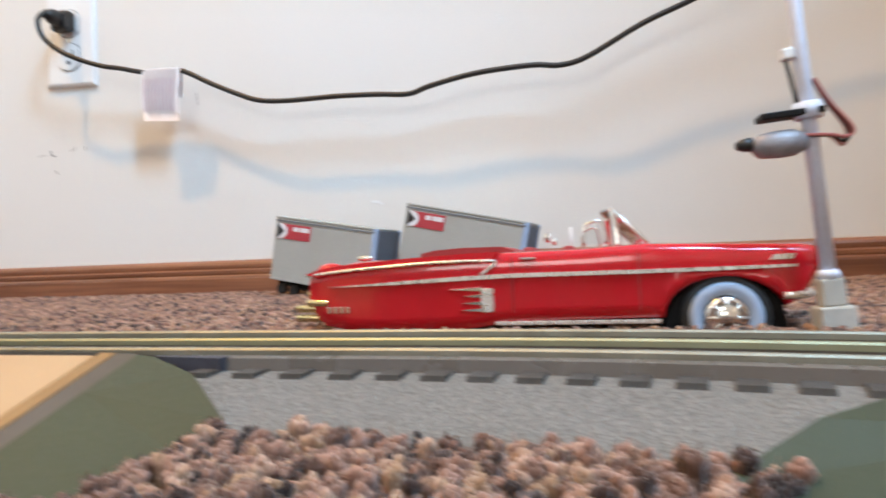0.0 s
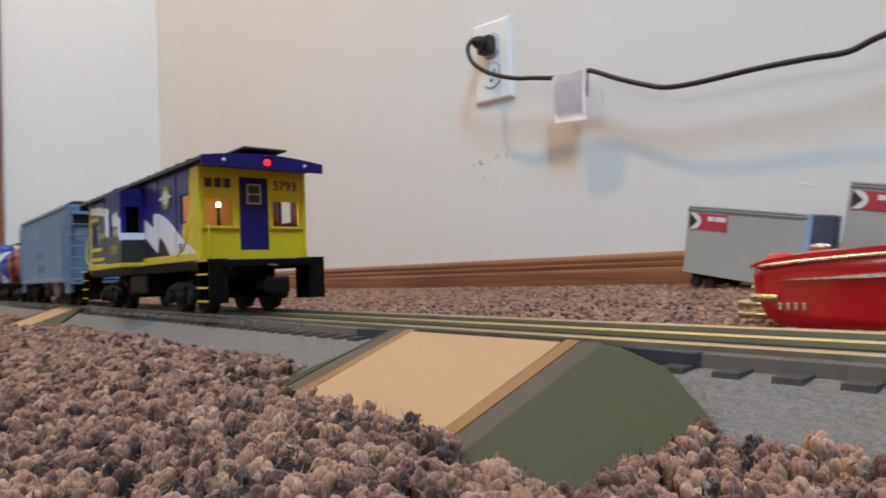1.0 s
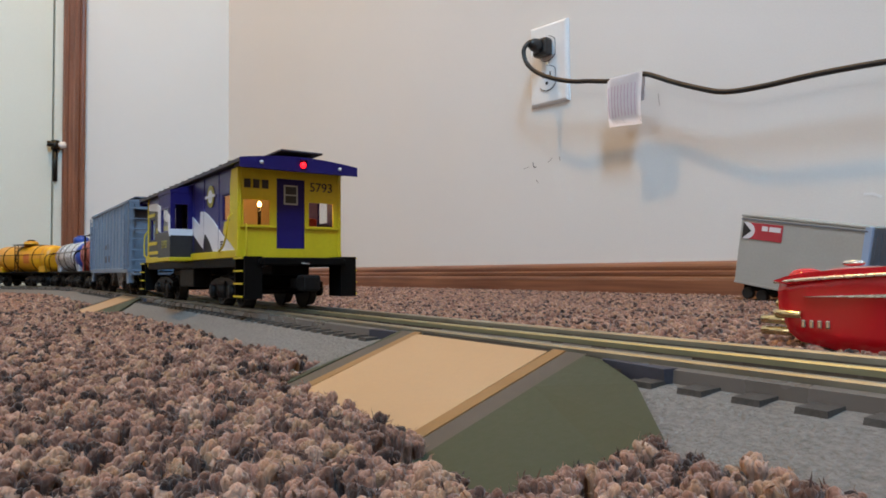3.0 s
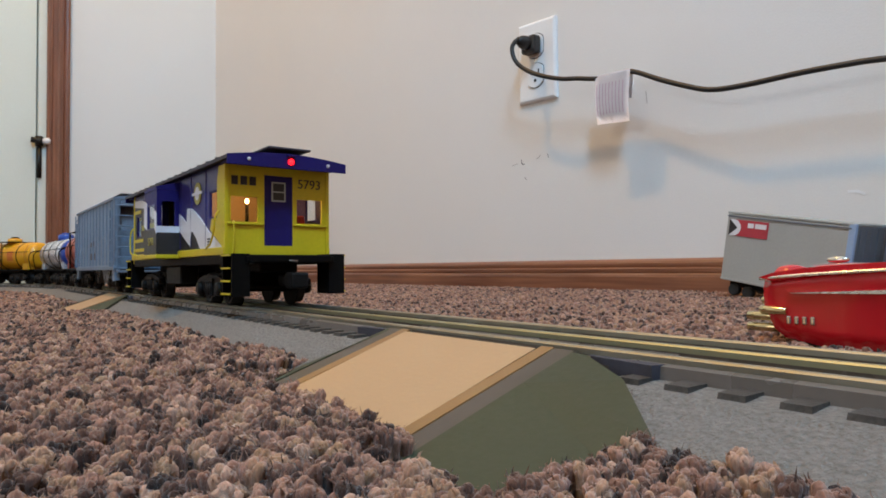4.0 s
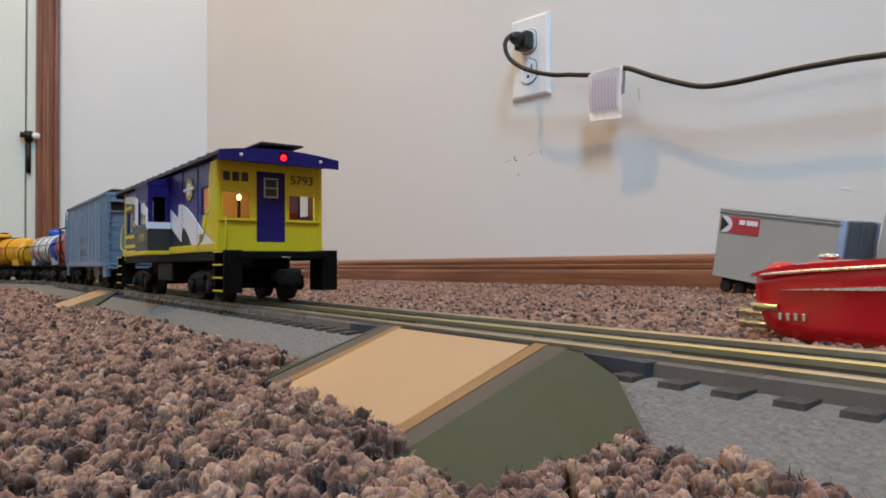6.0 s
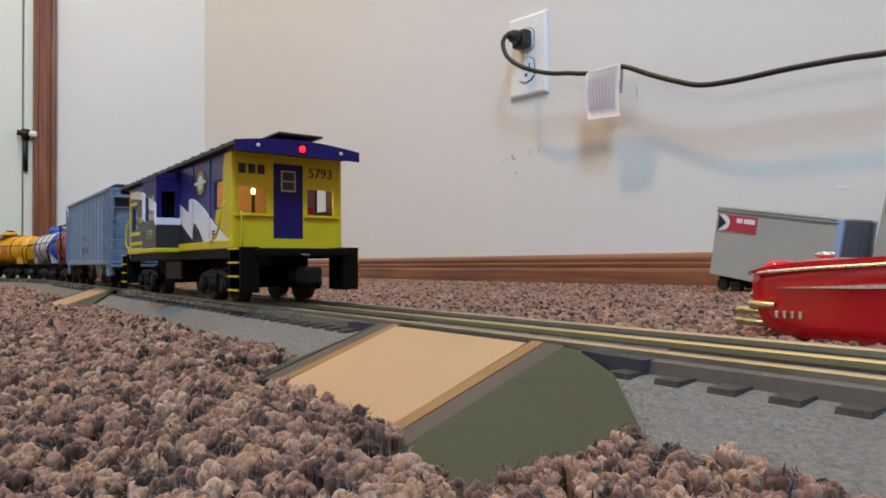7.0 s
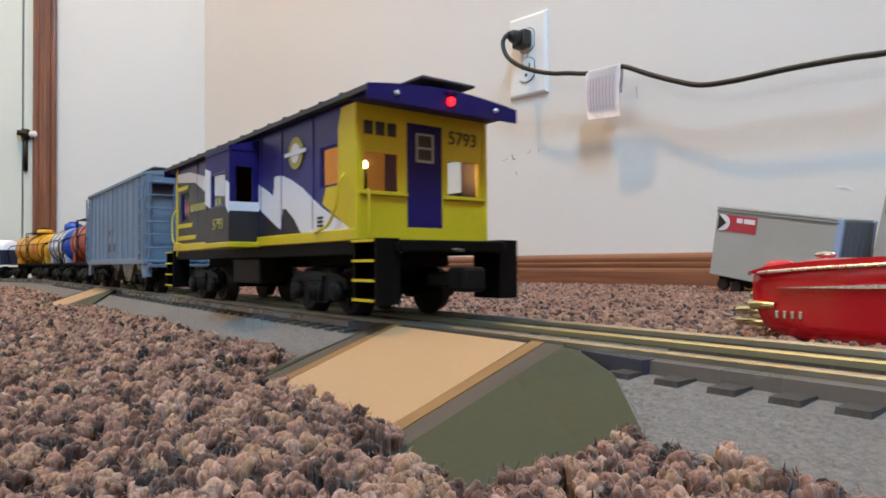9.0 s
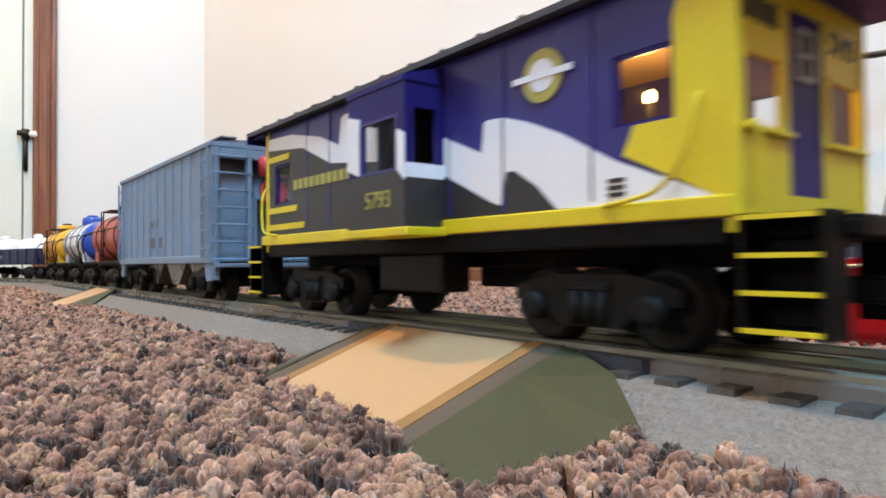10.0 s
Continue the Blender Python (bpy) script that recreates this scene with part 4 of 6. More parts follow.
# ---- trailers ----
def trailer(m, length, label):
    """A box trailer on a rear bogie; x to the front, origin at the bottom rear edge of the near side."""
    ob = thing("box_trailer", label, "toy trailer", m, group="toy trailers")
    H, D, L = 0.0630, 0.052, length
    part("box_body", boxm(0, L - 0.004, 0, D, 0, H - 0.0022, 0.0006), M_TRAILER, ob)
    part("roof", boxm(-0.0004, L - 0.002, -0.0005, D + 0.0005, H - 0.0020, H, 0.0005), M_TRAILER, ob)
    part("top_rail", boxm(0, L - 0.003, -0.0007, -0.0001, H - 0.0048, H - 0.0036), M_TRAILER_D, ob, "dark line under the roof")
    part("bottom_rail", boxm(0, L - 0.003, -0.0006, -0.0001, 0.0005, 0.0022), M_TRAILER, ob)
    part("corner_post", boxm(L - 0.0055, L + 0.0002, -0.0006, 0.0030, 0, H - 0.0005, 0.0008), M_TRAILER_B, ob, "pale blue rounded corner post")
    part("corner_post", boxm(L - 0.0055, L + 0.0002, D - 0.003, D + 0.0006, 0, H - 0.0005, 0.0008), M_TRAILER_B, ob)
    # darker than the sides to stand in for shade on this end
    part("front_wall", boxm(L - 0.0038, L - 0.0004, 0.0032, D - 0.0032, 0, H - 0.0022), M_TRAILER_D, ob, "front wall with its shade put into slate blue")
    for k in range(5):
        part("front_rib", boxm(L - 0.0004, L + 0.0002, 0.0070 + k * 0.0090, 0.0078 + k * 0.0090, 0.002, H - 0.004), M_TRAILER_D, ob)
    z0, z1 = H - 0.0215, H - 0.0068
    panel = part("red_sign", boxm(0.0030, 0.0405, -0.00055, -0.0001, z0, z1), M_RED_P, ob, "red panel with a white and black mark")
    r = (z1 - z0) / 2
    zc = (z0 + z1) / 2
    disc = [(0.0030, zc - r), (0.0068, zc - r)] + [(0.0068 + 1.05 * r * math.cos(a * math.pi / 12 - math.pi / 2), zc + r * math.sin(a * math.pi / 12 - math.pi / 2)) for a in range(1, 12)] + [(0.0068, zc + r), (0.0030, zc + r)]
    part("white_mark", prism(bmesh.new(), disc, -0.0008, -0.0005), M_WHITE_P, panel)
    part("black_mark", prism(bmesh.new(), [(0.0030, zc - r), (0.0112, zc), (0.0030, zc + r)], -0.00105, -0.0007), M_GREY_D, panel)
    for x0, x1 in ((0.0212, 0.0268), (0.0282, 0.0388)):
        part("name_bar", boxm(x0, x1, -0.0008, -0.0004, z1 - 0.0064, z1 - 0.0022), M_WHITE_P, panel, "white lettering bar")
    bog = part("bogie", boxm(0.006, 0.040, 0.006, D - 0.006, -0.0050, 0.0, 0.0006), M_BLACK_P, ob)
    for x in (0.012, 0.026):
        for y0 in (0.003, D - 0.009):
            part("wheel", lathe(bmesh.new(), [(y0, 0.0042), (y0 + 0.0006, 0.0053), (y0 + 0.0054, 0.0053), (y0 + 0.006, 0.0042)], "y", 18, (x, 0, -0.0078)), M_TYRE, bog)
    for y in (0.010, D - 0.012):
        part("landing_leg", boxm(L - 0.030, L - 0.027, y, y + 0.002, -0.0035, 0.0), M_BLACK_P, ob)
    return ob


trailer(pose(0.3505, -0.110, 0.0150, 0, 9.5, -9), 0.112, "grey toy box trailer with a red sign leaning nose down")
trailer(pose(0.4800, -0.106, 0.0220, 0, 12.0, -7), 0.120, "grey toy box trailer tilted nose down behind the red car")


# ---- crossing signal ----
def crossing_signal(m):
    ob = thing("crossing_signal", "pale metal signal post with a wired lamp on a grey base", "signal post", m)
    part("base_block", boxm(-0.0056, 0.0056, -0.0056, 0.0056, -0.0075, 0.0072, 0.0008), M_CONC, ob)
    part("pedestal", boxm(-0.0037, 0.0037, -0.0037, 0.0037, 0.0072, 0.0165, 0.0006), M_CONC, ob, "darker grey pedestal")
    part("post", cyl(bmesh.new(), (0, 0, 0.0165), (0, 0, 0.175), 0.0025, 0.0023, 20), M_POLE, ob)
    part("collar", lathe(bmesh.new(), [(0.0165, 0.0038), (0.0185, 0.0036), (0.0195, 0.0030)], "z", 20), M_POLE, ob)
    lamp = part("lamp_housing", lathe(bmesh.new(), [(-0.0200, 0.0010), (-0.0185, 0.0030), (-0.0170, 0.0042), (-0.0110, 0.0048), (-0.0060, 0.0046), (-0.0020, 0.0028)], "x", 20, (0, -0.001, 0.0640)), M_LAMP_GREY, ob, "grey metal lamp housing")
    part("lamp_tip", lathe(bmesh.new(), [(-0.0245, 0.0012), (-0.0225, 0.0022), (-0.0195, 0.0026), (-0.0185, 0.0014)], "x", 14, (0, -0.001, 0.0652)), M_BLACK, lamp, "black tip")
    part("bracket", boxm(-0.0160, 0.0045, -0.0042, 0.0042, 0.0725, 0.0748, 0.0005), M_IRON, ob, "dark clamp bracket")
    part("clamp", lathe(bmesh.new(), [(0.0715, 0.0046), (0.0770, 0.0046)], "z", 20), M_POLE, ob)
    for k, (dy, m2) in enumerate(((-0.002, M_WIRE), (0.001, M_IRON), (0.003, M_WIRE))):
        part("wire", tube([(-0.004, dy, 0.0660), (0.004, -0.0045 + dy * 0.3, 0.0645), (0.0105, dy, 0.0635 - 0.001 * k), (0.0125, dy, 0.0665), (0.0070, dy * 0.5, 0.0760), (0.0030, dy * 0.3, 0.0850)], 0.0006, 6), m2, ob)
    part("clip", boxm(-0.0062, -0.0024, -0.0022, 0.0022, 0.0925, 0.0965, 0.0006), M_WHITE, ob, "small white cable clip")
    part("lever", cyl(bmesh.new(), (-0.0050, 0, 0.0930), (-0.0030, 0, 0.0770), 0.0007, seg=8), M_IRON, ob)
    return ob


crossing_signal(pose(0.7355, -0.463, 0.0, 0, -4.3, 0))
# ---- carpet pile ----
TUFT = {3: ((0.42, 0.58, 0.40), (0.0, 0.88, 0.98)),
        2: ((0.60, 0.42), (0.0, 0.9))}


def plain_tuft(rings, seg, rng):
    """A bent, rounded yarn end for the pile farther off."""
    radii, heights = TUFT[rings]
    lean, twist = rng.normal(0, 0.55, 2), rng.uniform(0, 6.28)
    vs, fs = [], []
    for k in range(rings):
        z = heights[k]
        for i in range(seg):
            a = 2 * math.pi * i / seg + twist + 0.5 * z
            rr = radii[k] * (1 + rng.uniform(-0.16, 0.16))
            vs.append((lean[0] * z ** 2.5 + rr * math.cos(a), lean[1] * z ** 2.5 + rr * math.sin(a), z + (rng.uniform(-0.02, 0.02) if k else -0.1)))
    vs.append((lean[0] * 1.05, lean[1] * 1.05, heights[-1] + 0.02))
    for k in range(rings - 1):
        for i in range(seg):
            a, b, c, d = k * seg + i, k * seg + (i + 1) % seg, (k + 1) * seg + (i + 1) % seg, (k + 1) * seg + i
            fs += [(a, b, c), (a, c, d)]
    top = (rings - 1) * seg
    fs += [(top + i, top + (i + 1) % seg, len(vs) - 1) for i in range(seg)]
    return np.array(vs), np.array(fs), np.zeros(len(vs))


def frayed_tuft(plies, seg, fibres, aspect, rng):
    """A cut yarn end opened into blunt plies of uneven height, with loose fibres standing off them."""
    lean, twist = rng.normal(0, 0.32, 2), rng.uniform(0, 6.28)
    vs, fs, shades = [], [], []
    for p in range(plies):
        a0 = twist + 2 * math.pi * p / max(1, plies - 1) + rng.normal(0, 0.25)
        out = 0.0 if p == plies - 1 else rng.uniform(0.20, 0.36)
        tall = (1.0 if p == plies - 1 else 0.955) + rng.normal(0, 0.028)
        px, py = out * math.cos(a0), out * math.sin(a0)
        tone = rng.normal(0, 0.05)
        base = len(vs)
        for r, h, spread in ((0.18, -0.1, 0.50), (0.30, 0.84, 0.85), (0.33, 0.925, 1.08), (0.20, 0.975, 1.14)):
            z = h * tall
            lx, ly = lean[0] * max(z, 0) ** 2.5 + px * spread, lean[1] * max(z, 0) ** 2.5 + py * spread
            for i in range(seg):
                a = 2 * math.pi * i / seg + a0 + 0.9 * h
                rr = r * (1 + rng.uniform(-0.18, 0.18))
                vs.append((lx + rr * math.cos(a), ly + rr * math.sin(a), z + (rng.uniform(-0.015, 0.015) if h > 0 else 0)))
        vs.append((lean[0] * tall ** 2.5 + px * 1.14 + rng.normal(0, 0.06), lean[1] * tall ** 2.5 + py * 1.14 + rng.normal(0, 0.06), tall * 1.0 - 0.002))
        for k in range(3):
            for i in range(seg):
                a, b, c, d = base + k * seg + i, base + k * seg + (i + 1) % seg, base + (k + 1) * seg + (i + 1) % seg, base + (k + 1) * seg + i
                fs += [(a, b, c), (a, c, d)]
        fs += [(base + 3 * seg + i, base + 3 * seg + (i + 1) % seg, len(vs) - 1) for i in range(seg)]
        shades += [tone] * (len(vs) - base)
    for _f in range(fibres):
        # a thin, bent, tapering sliver
        a, up = rng.uniform(0, 2 * math.pi), rng.uniform(0.0, 1.0)
        h = 0.82 + 0.17 * up
        r = 0.60 * math.sqrt(max(0.05, 1 - (max(0.0, up - 0.35) / 0.72) ** 2))
        root = np.array((lean[0] * h ** 2.5 + r * math.cos(a), lean[1] * h ** 2.5 + r * math.sin(a), h))
        d = np.array((math.cos(a) * (1.1 - 0.8 * up), math.sin(a) * (1.1 - 0.8 * up), (0.1 + 0.9 * up) * aspect)) + rng.normal(0, 0.5, 3) * (1, 1, aspect)
        d *= rng.uniform(0.15, 0.38)
        side = (np.array((-math.sin(a), math.cos(a), 0.0)) + rng.normal(0, 0.4, 3) * (1, 1, aspect)) * rng.uniform(0.025, 0.05)
        root = root - d * 0.3
        mid, end = root + d * 0.65, root + d * 1.15 + rng.normal(0, 0.06, 3) * (1, 1, aspect)
        m = len(vs)
        vs += [tuple(root - side), tuple(root + side), tuple(mid + side * 0.8), tuple(mid - side * 0.8), tuple(end)]
        fs += [(m, m + 1, m + 2), (m, m + 2, m + 3), (m + 3, m + 2, m + 4)]
        shades += [rng.normal(0.03, 0.06)] * 5
    return np.array(vs), np.array(fs), np.array(shades)


def track_offset(x, y):
    """Along and across the straight line of the track, for arrays of places."""
    c, s = math.cos(radians(RAIL_TURN)), math.sin(radians(RAIL_TURN))
    dx, dy = x - RAIL_X, y - RAIL_Y
    return dx * c + dy * s, -dx * s + dy * c


def off_track(x, y, lap=0.0):
    """True where pile stands: not under the roadbed and the ramps, but for a lap."""
    a, b = track_offset(x, y)
    free = np.ones(len(x), bool)
    free &= ~((np.abs(b) < 0.0415) & (a > STRAIGHT_START) & (a < STRAIGHT_END))
    for mid in (-0.080, -0.545, 0.167):
        inv = track_pose(mid).inverted()
        lx = inv[0][0] * x + inv[0][1] * y + inv[0][3]
        ly = np.abs(inv[1][0] * x + inv[1][1] * y + inv[1][3])
        free &= ~((ly < 0.0672 - lap) & (np.abs(lx) < 0.039))
        free &= ~((ly < 0.0785 - lap) & (lx > 0.036) & (lx < np.interp(ly, [0.02, 0.0345, 0.080], [0.055, 0.065, 0.0710]) - lap * 0.5))
        if mid > 0:
            free &= ~((ly < 0.0785 - lap) & (lx < 0.0) & (-lx < np.interp(ly, [0.02, 0.0345, 0.080], [0.050, 0.066, 0.0760]) - lap * 0.5))
        free &= ~((ly < 0.0670 - lap) & (lx < 0.0) & (lx > lap - 0.056))
    for start, sgn in ((STRAIGHT_END, 1), (STRAIGHT_START, -1)):
        d = np.hypot(a - start, b + RADIUS)
        free &= ~((np.abs(d - RADIUS) < 0.0425) & ((a - start) * sgn >= 0) & (b > -0.75))
    return free


def pile(name, x0, x1, y0, y1, step, wide, tall, rings, seg, seed, plies=0, fibres=0, keep=None):
    rng = np.random.default_rng(seed)
    gx, gy = np.meshgrid(np.arange(x0, x1, step), np.arange(y0, y1, step))
    x, y = gx.ravel() + rng.normal(0, step * 0.32, gx.size), gy.ravel() + rng.normal(0, step * 0.32, gx.size)
    full = off_track(x, y)
    ok = off_track(x, y, 0.0050)
    if keep is not None:
        ok &= keep(x, y)
    x, y, full = x[ok], y[ok], full[ok]
    shapes = [frayed_tuft(plies, seg, fibres, wide / tall, rng) if plies else plain_tuft(rings, seg, rng) for _ in range(32)]
    pick = rng.integers(0, len(shapes), len(x))
    size = wide * rng.uniform(0.78, 1.25, len(x))
    # slow swells in the pile's height
    swell = 0.0009 * np.sin(x * 97 + 3 * np.sin(y * 61)) * np.sin(y * 113 + 2 * np.sin(x * 71))
    high = tall * np.clip(rng.normal(0.94, 0.085, len(x)), 0.68, 1.09) + swell
    # shorter, bent-over tufts at the ramps' edges
    high = np.where(full, high, high * 0.74)
    spin = rng.uniform(0, 2 * np.pi, len(x))
    shade = rng.uniform(0, 1, len(x))
    V, F, S, base = [], [], [], 0
    for k, (sv, sf, tone) in enumerate(shapes):
        idx = np.nonzero(pick == k)[0]
        c, s = np.cos(spin[idx])[:, None], np.sin(spin[idx])[:, None]
        vx = x[idx][:, None] + size[idx][:, None] * (c * sv[:, 0] - s * sv[:, 1])
        vy = y[idx][:, None] + size[idx][:, None] * (s * sv[:, 0] + c * sv[:, 1])
        vz = -0.0118 + high[idx][:, None] * sv[:, 2]
        V.append(np.stack([vx, vy, vz], -1).reshape(-1, 3))
        F.append((sf[None] + base + len(sv) * np.arange(len(idx))[:, None, None]).reshape(-1, 3))
        S.append(np.clip(shade[idx][:, None] + tone[None], 0, 1).ravel())
        base += len(sv) * len(idx)
    ob = sheet_of(name, np.concatenate(V), np.concatenate(F), M_PILE, smooth=True)
    ob.data.attributes.new("tuft_shade", "FLOAT", "POINT").data.foreach_set("value", np.concatenate(S).astype(np.float32))
    return tagged(ob, "brown and beige cut pile carpet tufts", "carpet", kind="stuff")


def clear_of_eye(x, y):
    return (np.hypot(x - 0.645, y + 0.70) > 0.035)


pile("carpet_pile", 0.42, 0.74, -0.720, -0.585, 0.00250, 0.0028, 0.0120, 3, 5, 1, 6, 18, clear_of_eye)
pile("carpet_pile", 0.74, 1.05, -0.80, -0.560, 0.0040, 0.0046, 0.0116, 3, 5, 9)
pile("carpet_pile", 0.30, 0.42, -0.78, -0.575, 0.00250, 0.0028, 0.0119, 3, 4, 11, 5, 6)
pile("carpet_pile", 0.12, 0.30, -0.80, -0.565, 0.0025, 0.0029, 0.0116, 3, 4, 2, 4, 3)
pile("carpet_pile", -0.12, 0.12, -0.85, -0.555, 0.0025, 0.0029, 0.0117, 3, 4, 10)
pile("carpet_pile", -0.60, -0.12, -1.00, -0.540, 0.0036, 0.0040, 0.0116, 3, 4, 8)
pile("carpet_pile", 0.10, 1.05, -0.522, -0.30, 0.0024, 0.0028, 0.0117, 3, 4, 3)
pile("carpet_pile", 0.10, 1.30, -0.30, -0.010, 0.0031, 0.0036, 0.0116, 2, 4, 4)
pile("carpet_pile", -0.60, 0.10, -0.50, -0.010, 0.0040, 0.0045, 0.0116, 2, 4, 5)
pile("carpet_pile", -1.185, -0.60, -0.90, -0.010, 0.0075, 0.0078, 0.0114, 2, 4, 6)
# ---- the train ----
WHEEL_R = 0.0083
ROLLING = []  # wheelsets that turn: (object, place on its bogie)


def bogie(parent, x, m_frame=None):
    """A four-wheel truck under a car: side frames with journals, bolster and two turning wheelsets."""
    m_frame = m_frame or M_IRON
    tr = part("truck", boxm(x - 0.006, x + 0.006, -0.019, 0.019, 0.0085, 0.0165, 0.0008), M_BLACK_P, parent, "black four-wheel truck")
    for sg in (-1, 1):
        a, b = (sg * 0.0205, sg * 0.0235)
        y0, y1 = min(a, b), max(a, b)
        pts = [(x - 0.0215, 0.0095), (x - 0.0215, 0.0125), (x - 0.0165, 0.0140), (x - 0.0095, 0.0152), (x + 0.0095, 0.0152), (x + 0.0165, 0.0140), (x + 0.0215, 0.0125), (x + 0.0215, 0.0095), (x + 0.0120, 0.0078), (x + 0.0075, 0.0042), (x - 0.0075, 0.0042), (x - 0.0120, 0.0078)]
        fr = part("side_frame", prism(bmesh.new(), pts, y0, y1), m_frame, tr)
        for dx in (-0.0155, 0.0155):
            part("journal", lathe(bmesh.new(), [(sg * 0.0225, 0.0036), (sg * 0.0252, 0.0034), (sg * 0.0258, 0.0020)], "y", 12, (x + dx, 0, WHEEL_R)), m_frame, tr)
        for dx in (-0.0035, 0.0, 0.0035):
            part("spring", cyl(bmesh.new(), (x + dx, sg * 0.0238, 0.0048), (x + dx, sg * 0.0238, 0.0118), 0.0014, seg=8), M_IRON, tr)
        part("brake_beam", boxm(x - 0.0060, x + 0.0060, min(sg * 0.0236, sg * 0.0246), max(sg * 0.0236, sg * 0.0246), 0.0118, 0.0136, 0.0003), M_IRON, tr)
    for dx in (-0.0155, 0.0155):
        bm = cyl(bmesh.new(), (0, -0.019, 0), (0, 0.019, 0), 0.0018, seg=8)
        for sg in (-1, 1):
            lathe(bm, [(sg * 0.0140, WHEEL_R + 0.0012), (sg * 0.0150, WHEEL_R + 0.0012), (sg * 0.0153, WHEEL_R), (sg * 0.0192, WHEEL_R - 0.0002), (sg * 0.0192, WHEEL_R - 0.0016), (sg * 0.0182, WHEEL_R - 0.0024), (sg * 0.0188, 0.0030), (sg * 0.0194, 0.0024)], "y", 28)
            for k in range(4):
                a = math.pi * k / 2
                cyl(bm, (0.0045 * math.cos(a), sg * 0.0183, 0.0045 * math.sin(a)), (0.0045 * math.cos(a), sg * 0.0190, 0.0045 * math.sin(a)), 0.0010, seg=6)
        ws = part("wheelset", bm, M_IRON, tr)
        ws.location = (x + dx, 0, WHEEL_R)
        ROLLING.append((ws, (x + dx, 0, WHEEL_R)))
    return tr


def coupler(parent, x, sg):
    bm = box(bmesh.new(), min(x, x + sg * 0.016), max(x, x + sg * 0.016), -0.0026, 0.0026, 0.0100, 0.0150, 0.0008)
    box(bm, min(x + sg * 0.013, x + sg * 0.022), max(x + sg * 0.013, x + sg * 0.022), -0.0048, 0.0040, 0.0088, 0.0165, 0.0012)
    return part("coupler", bm, M_IRON, parent)


def decal(parent, name, pts, y, mat, label="", t=0.00025):
    """A flat painted shape on a side, pts in (x, z); y is the side's plane, outside is away from 0."""
    sg = 1 if y > 0 else -1
    return part(name, prism(bmesh.new(), pts, y - sg * 0.0001, y + sg * t), mat, parent, label)


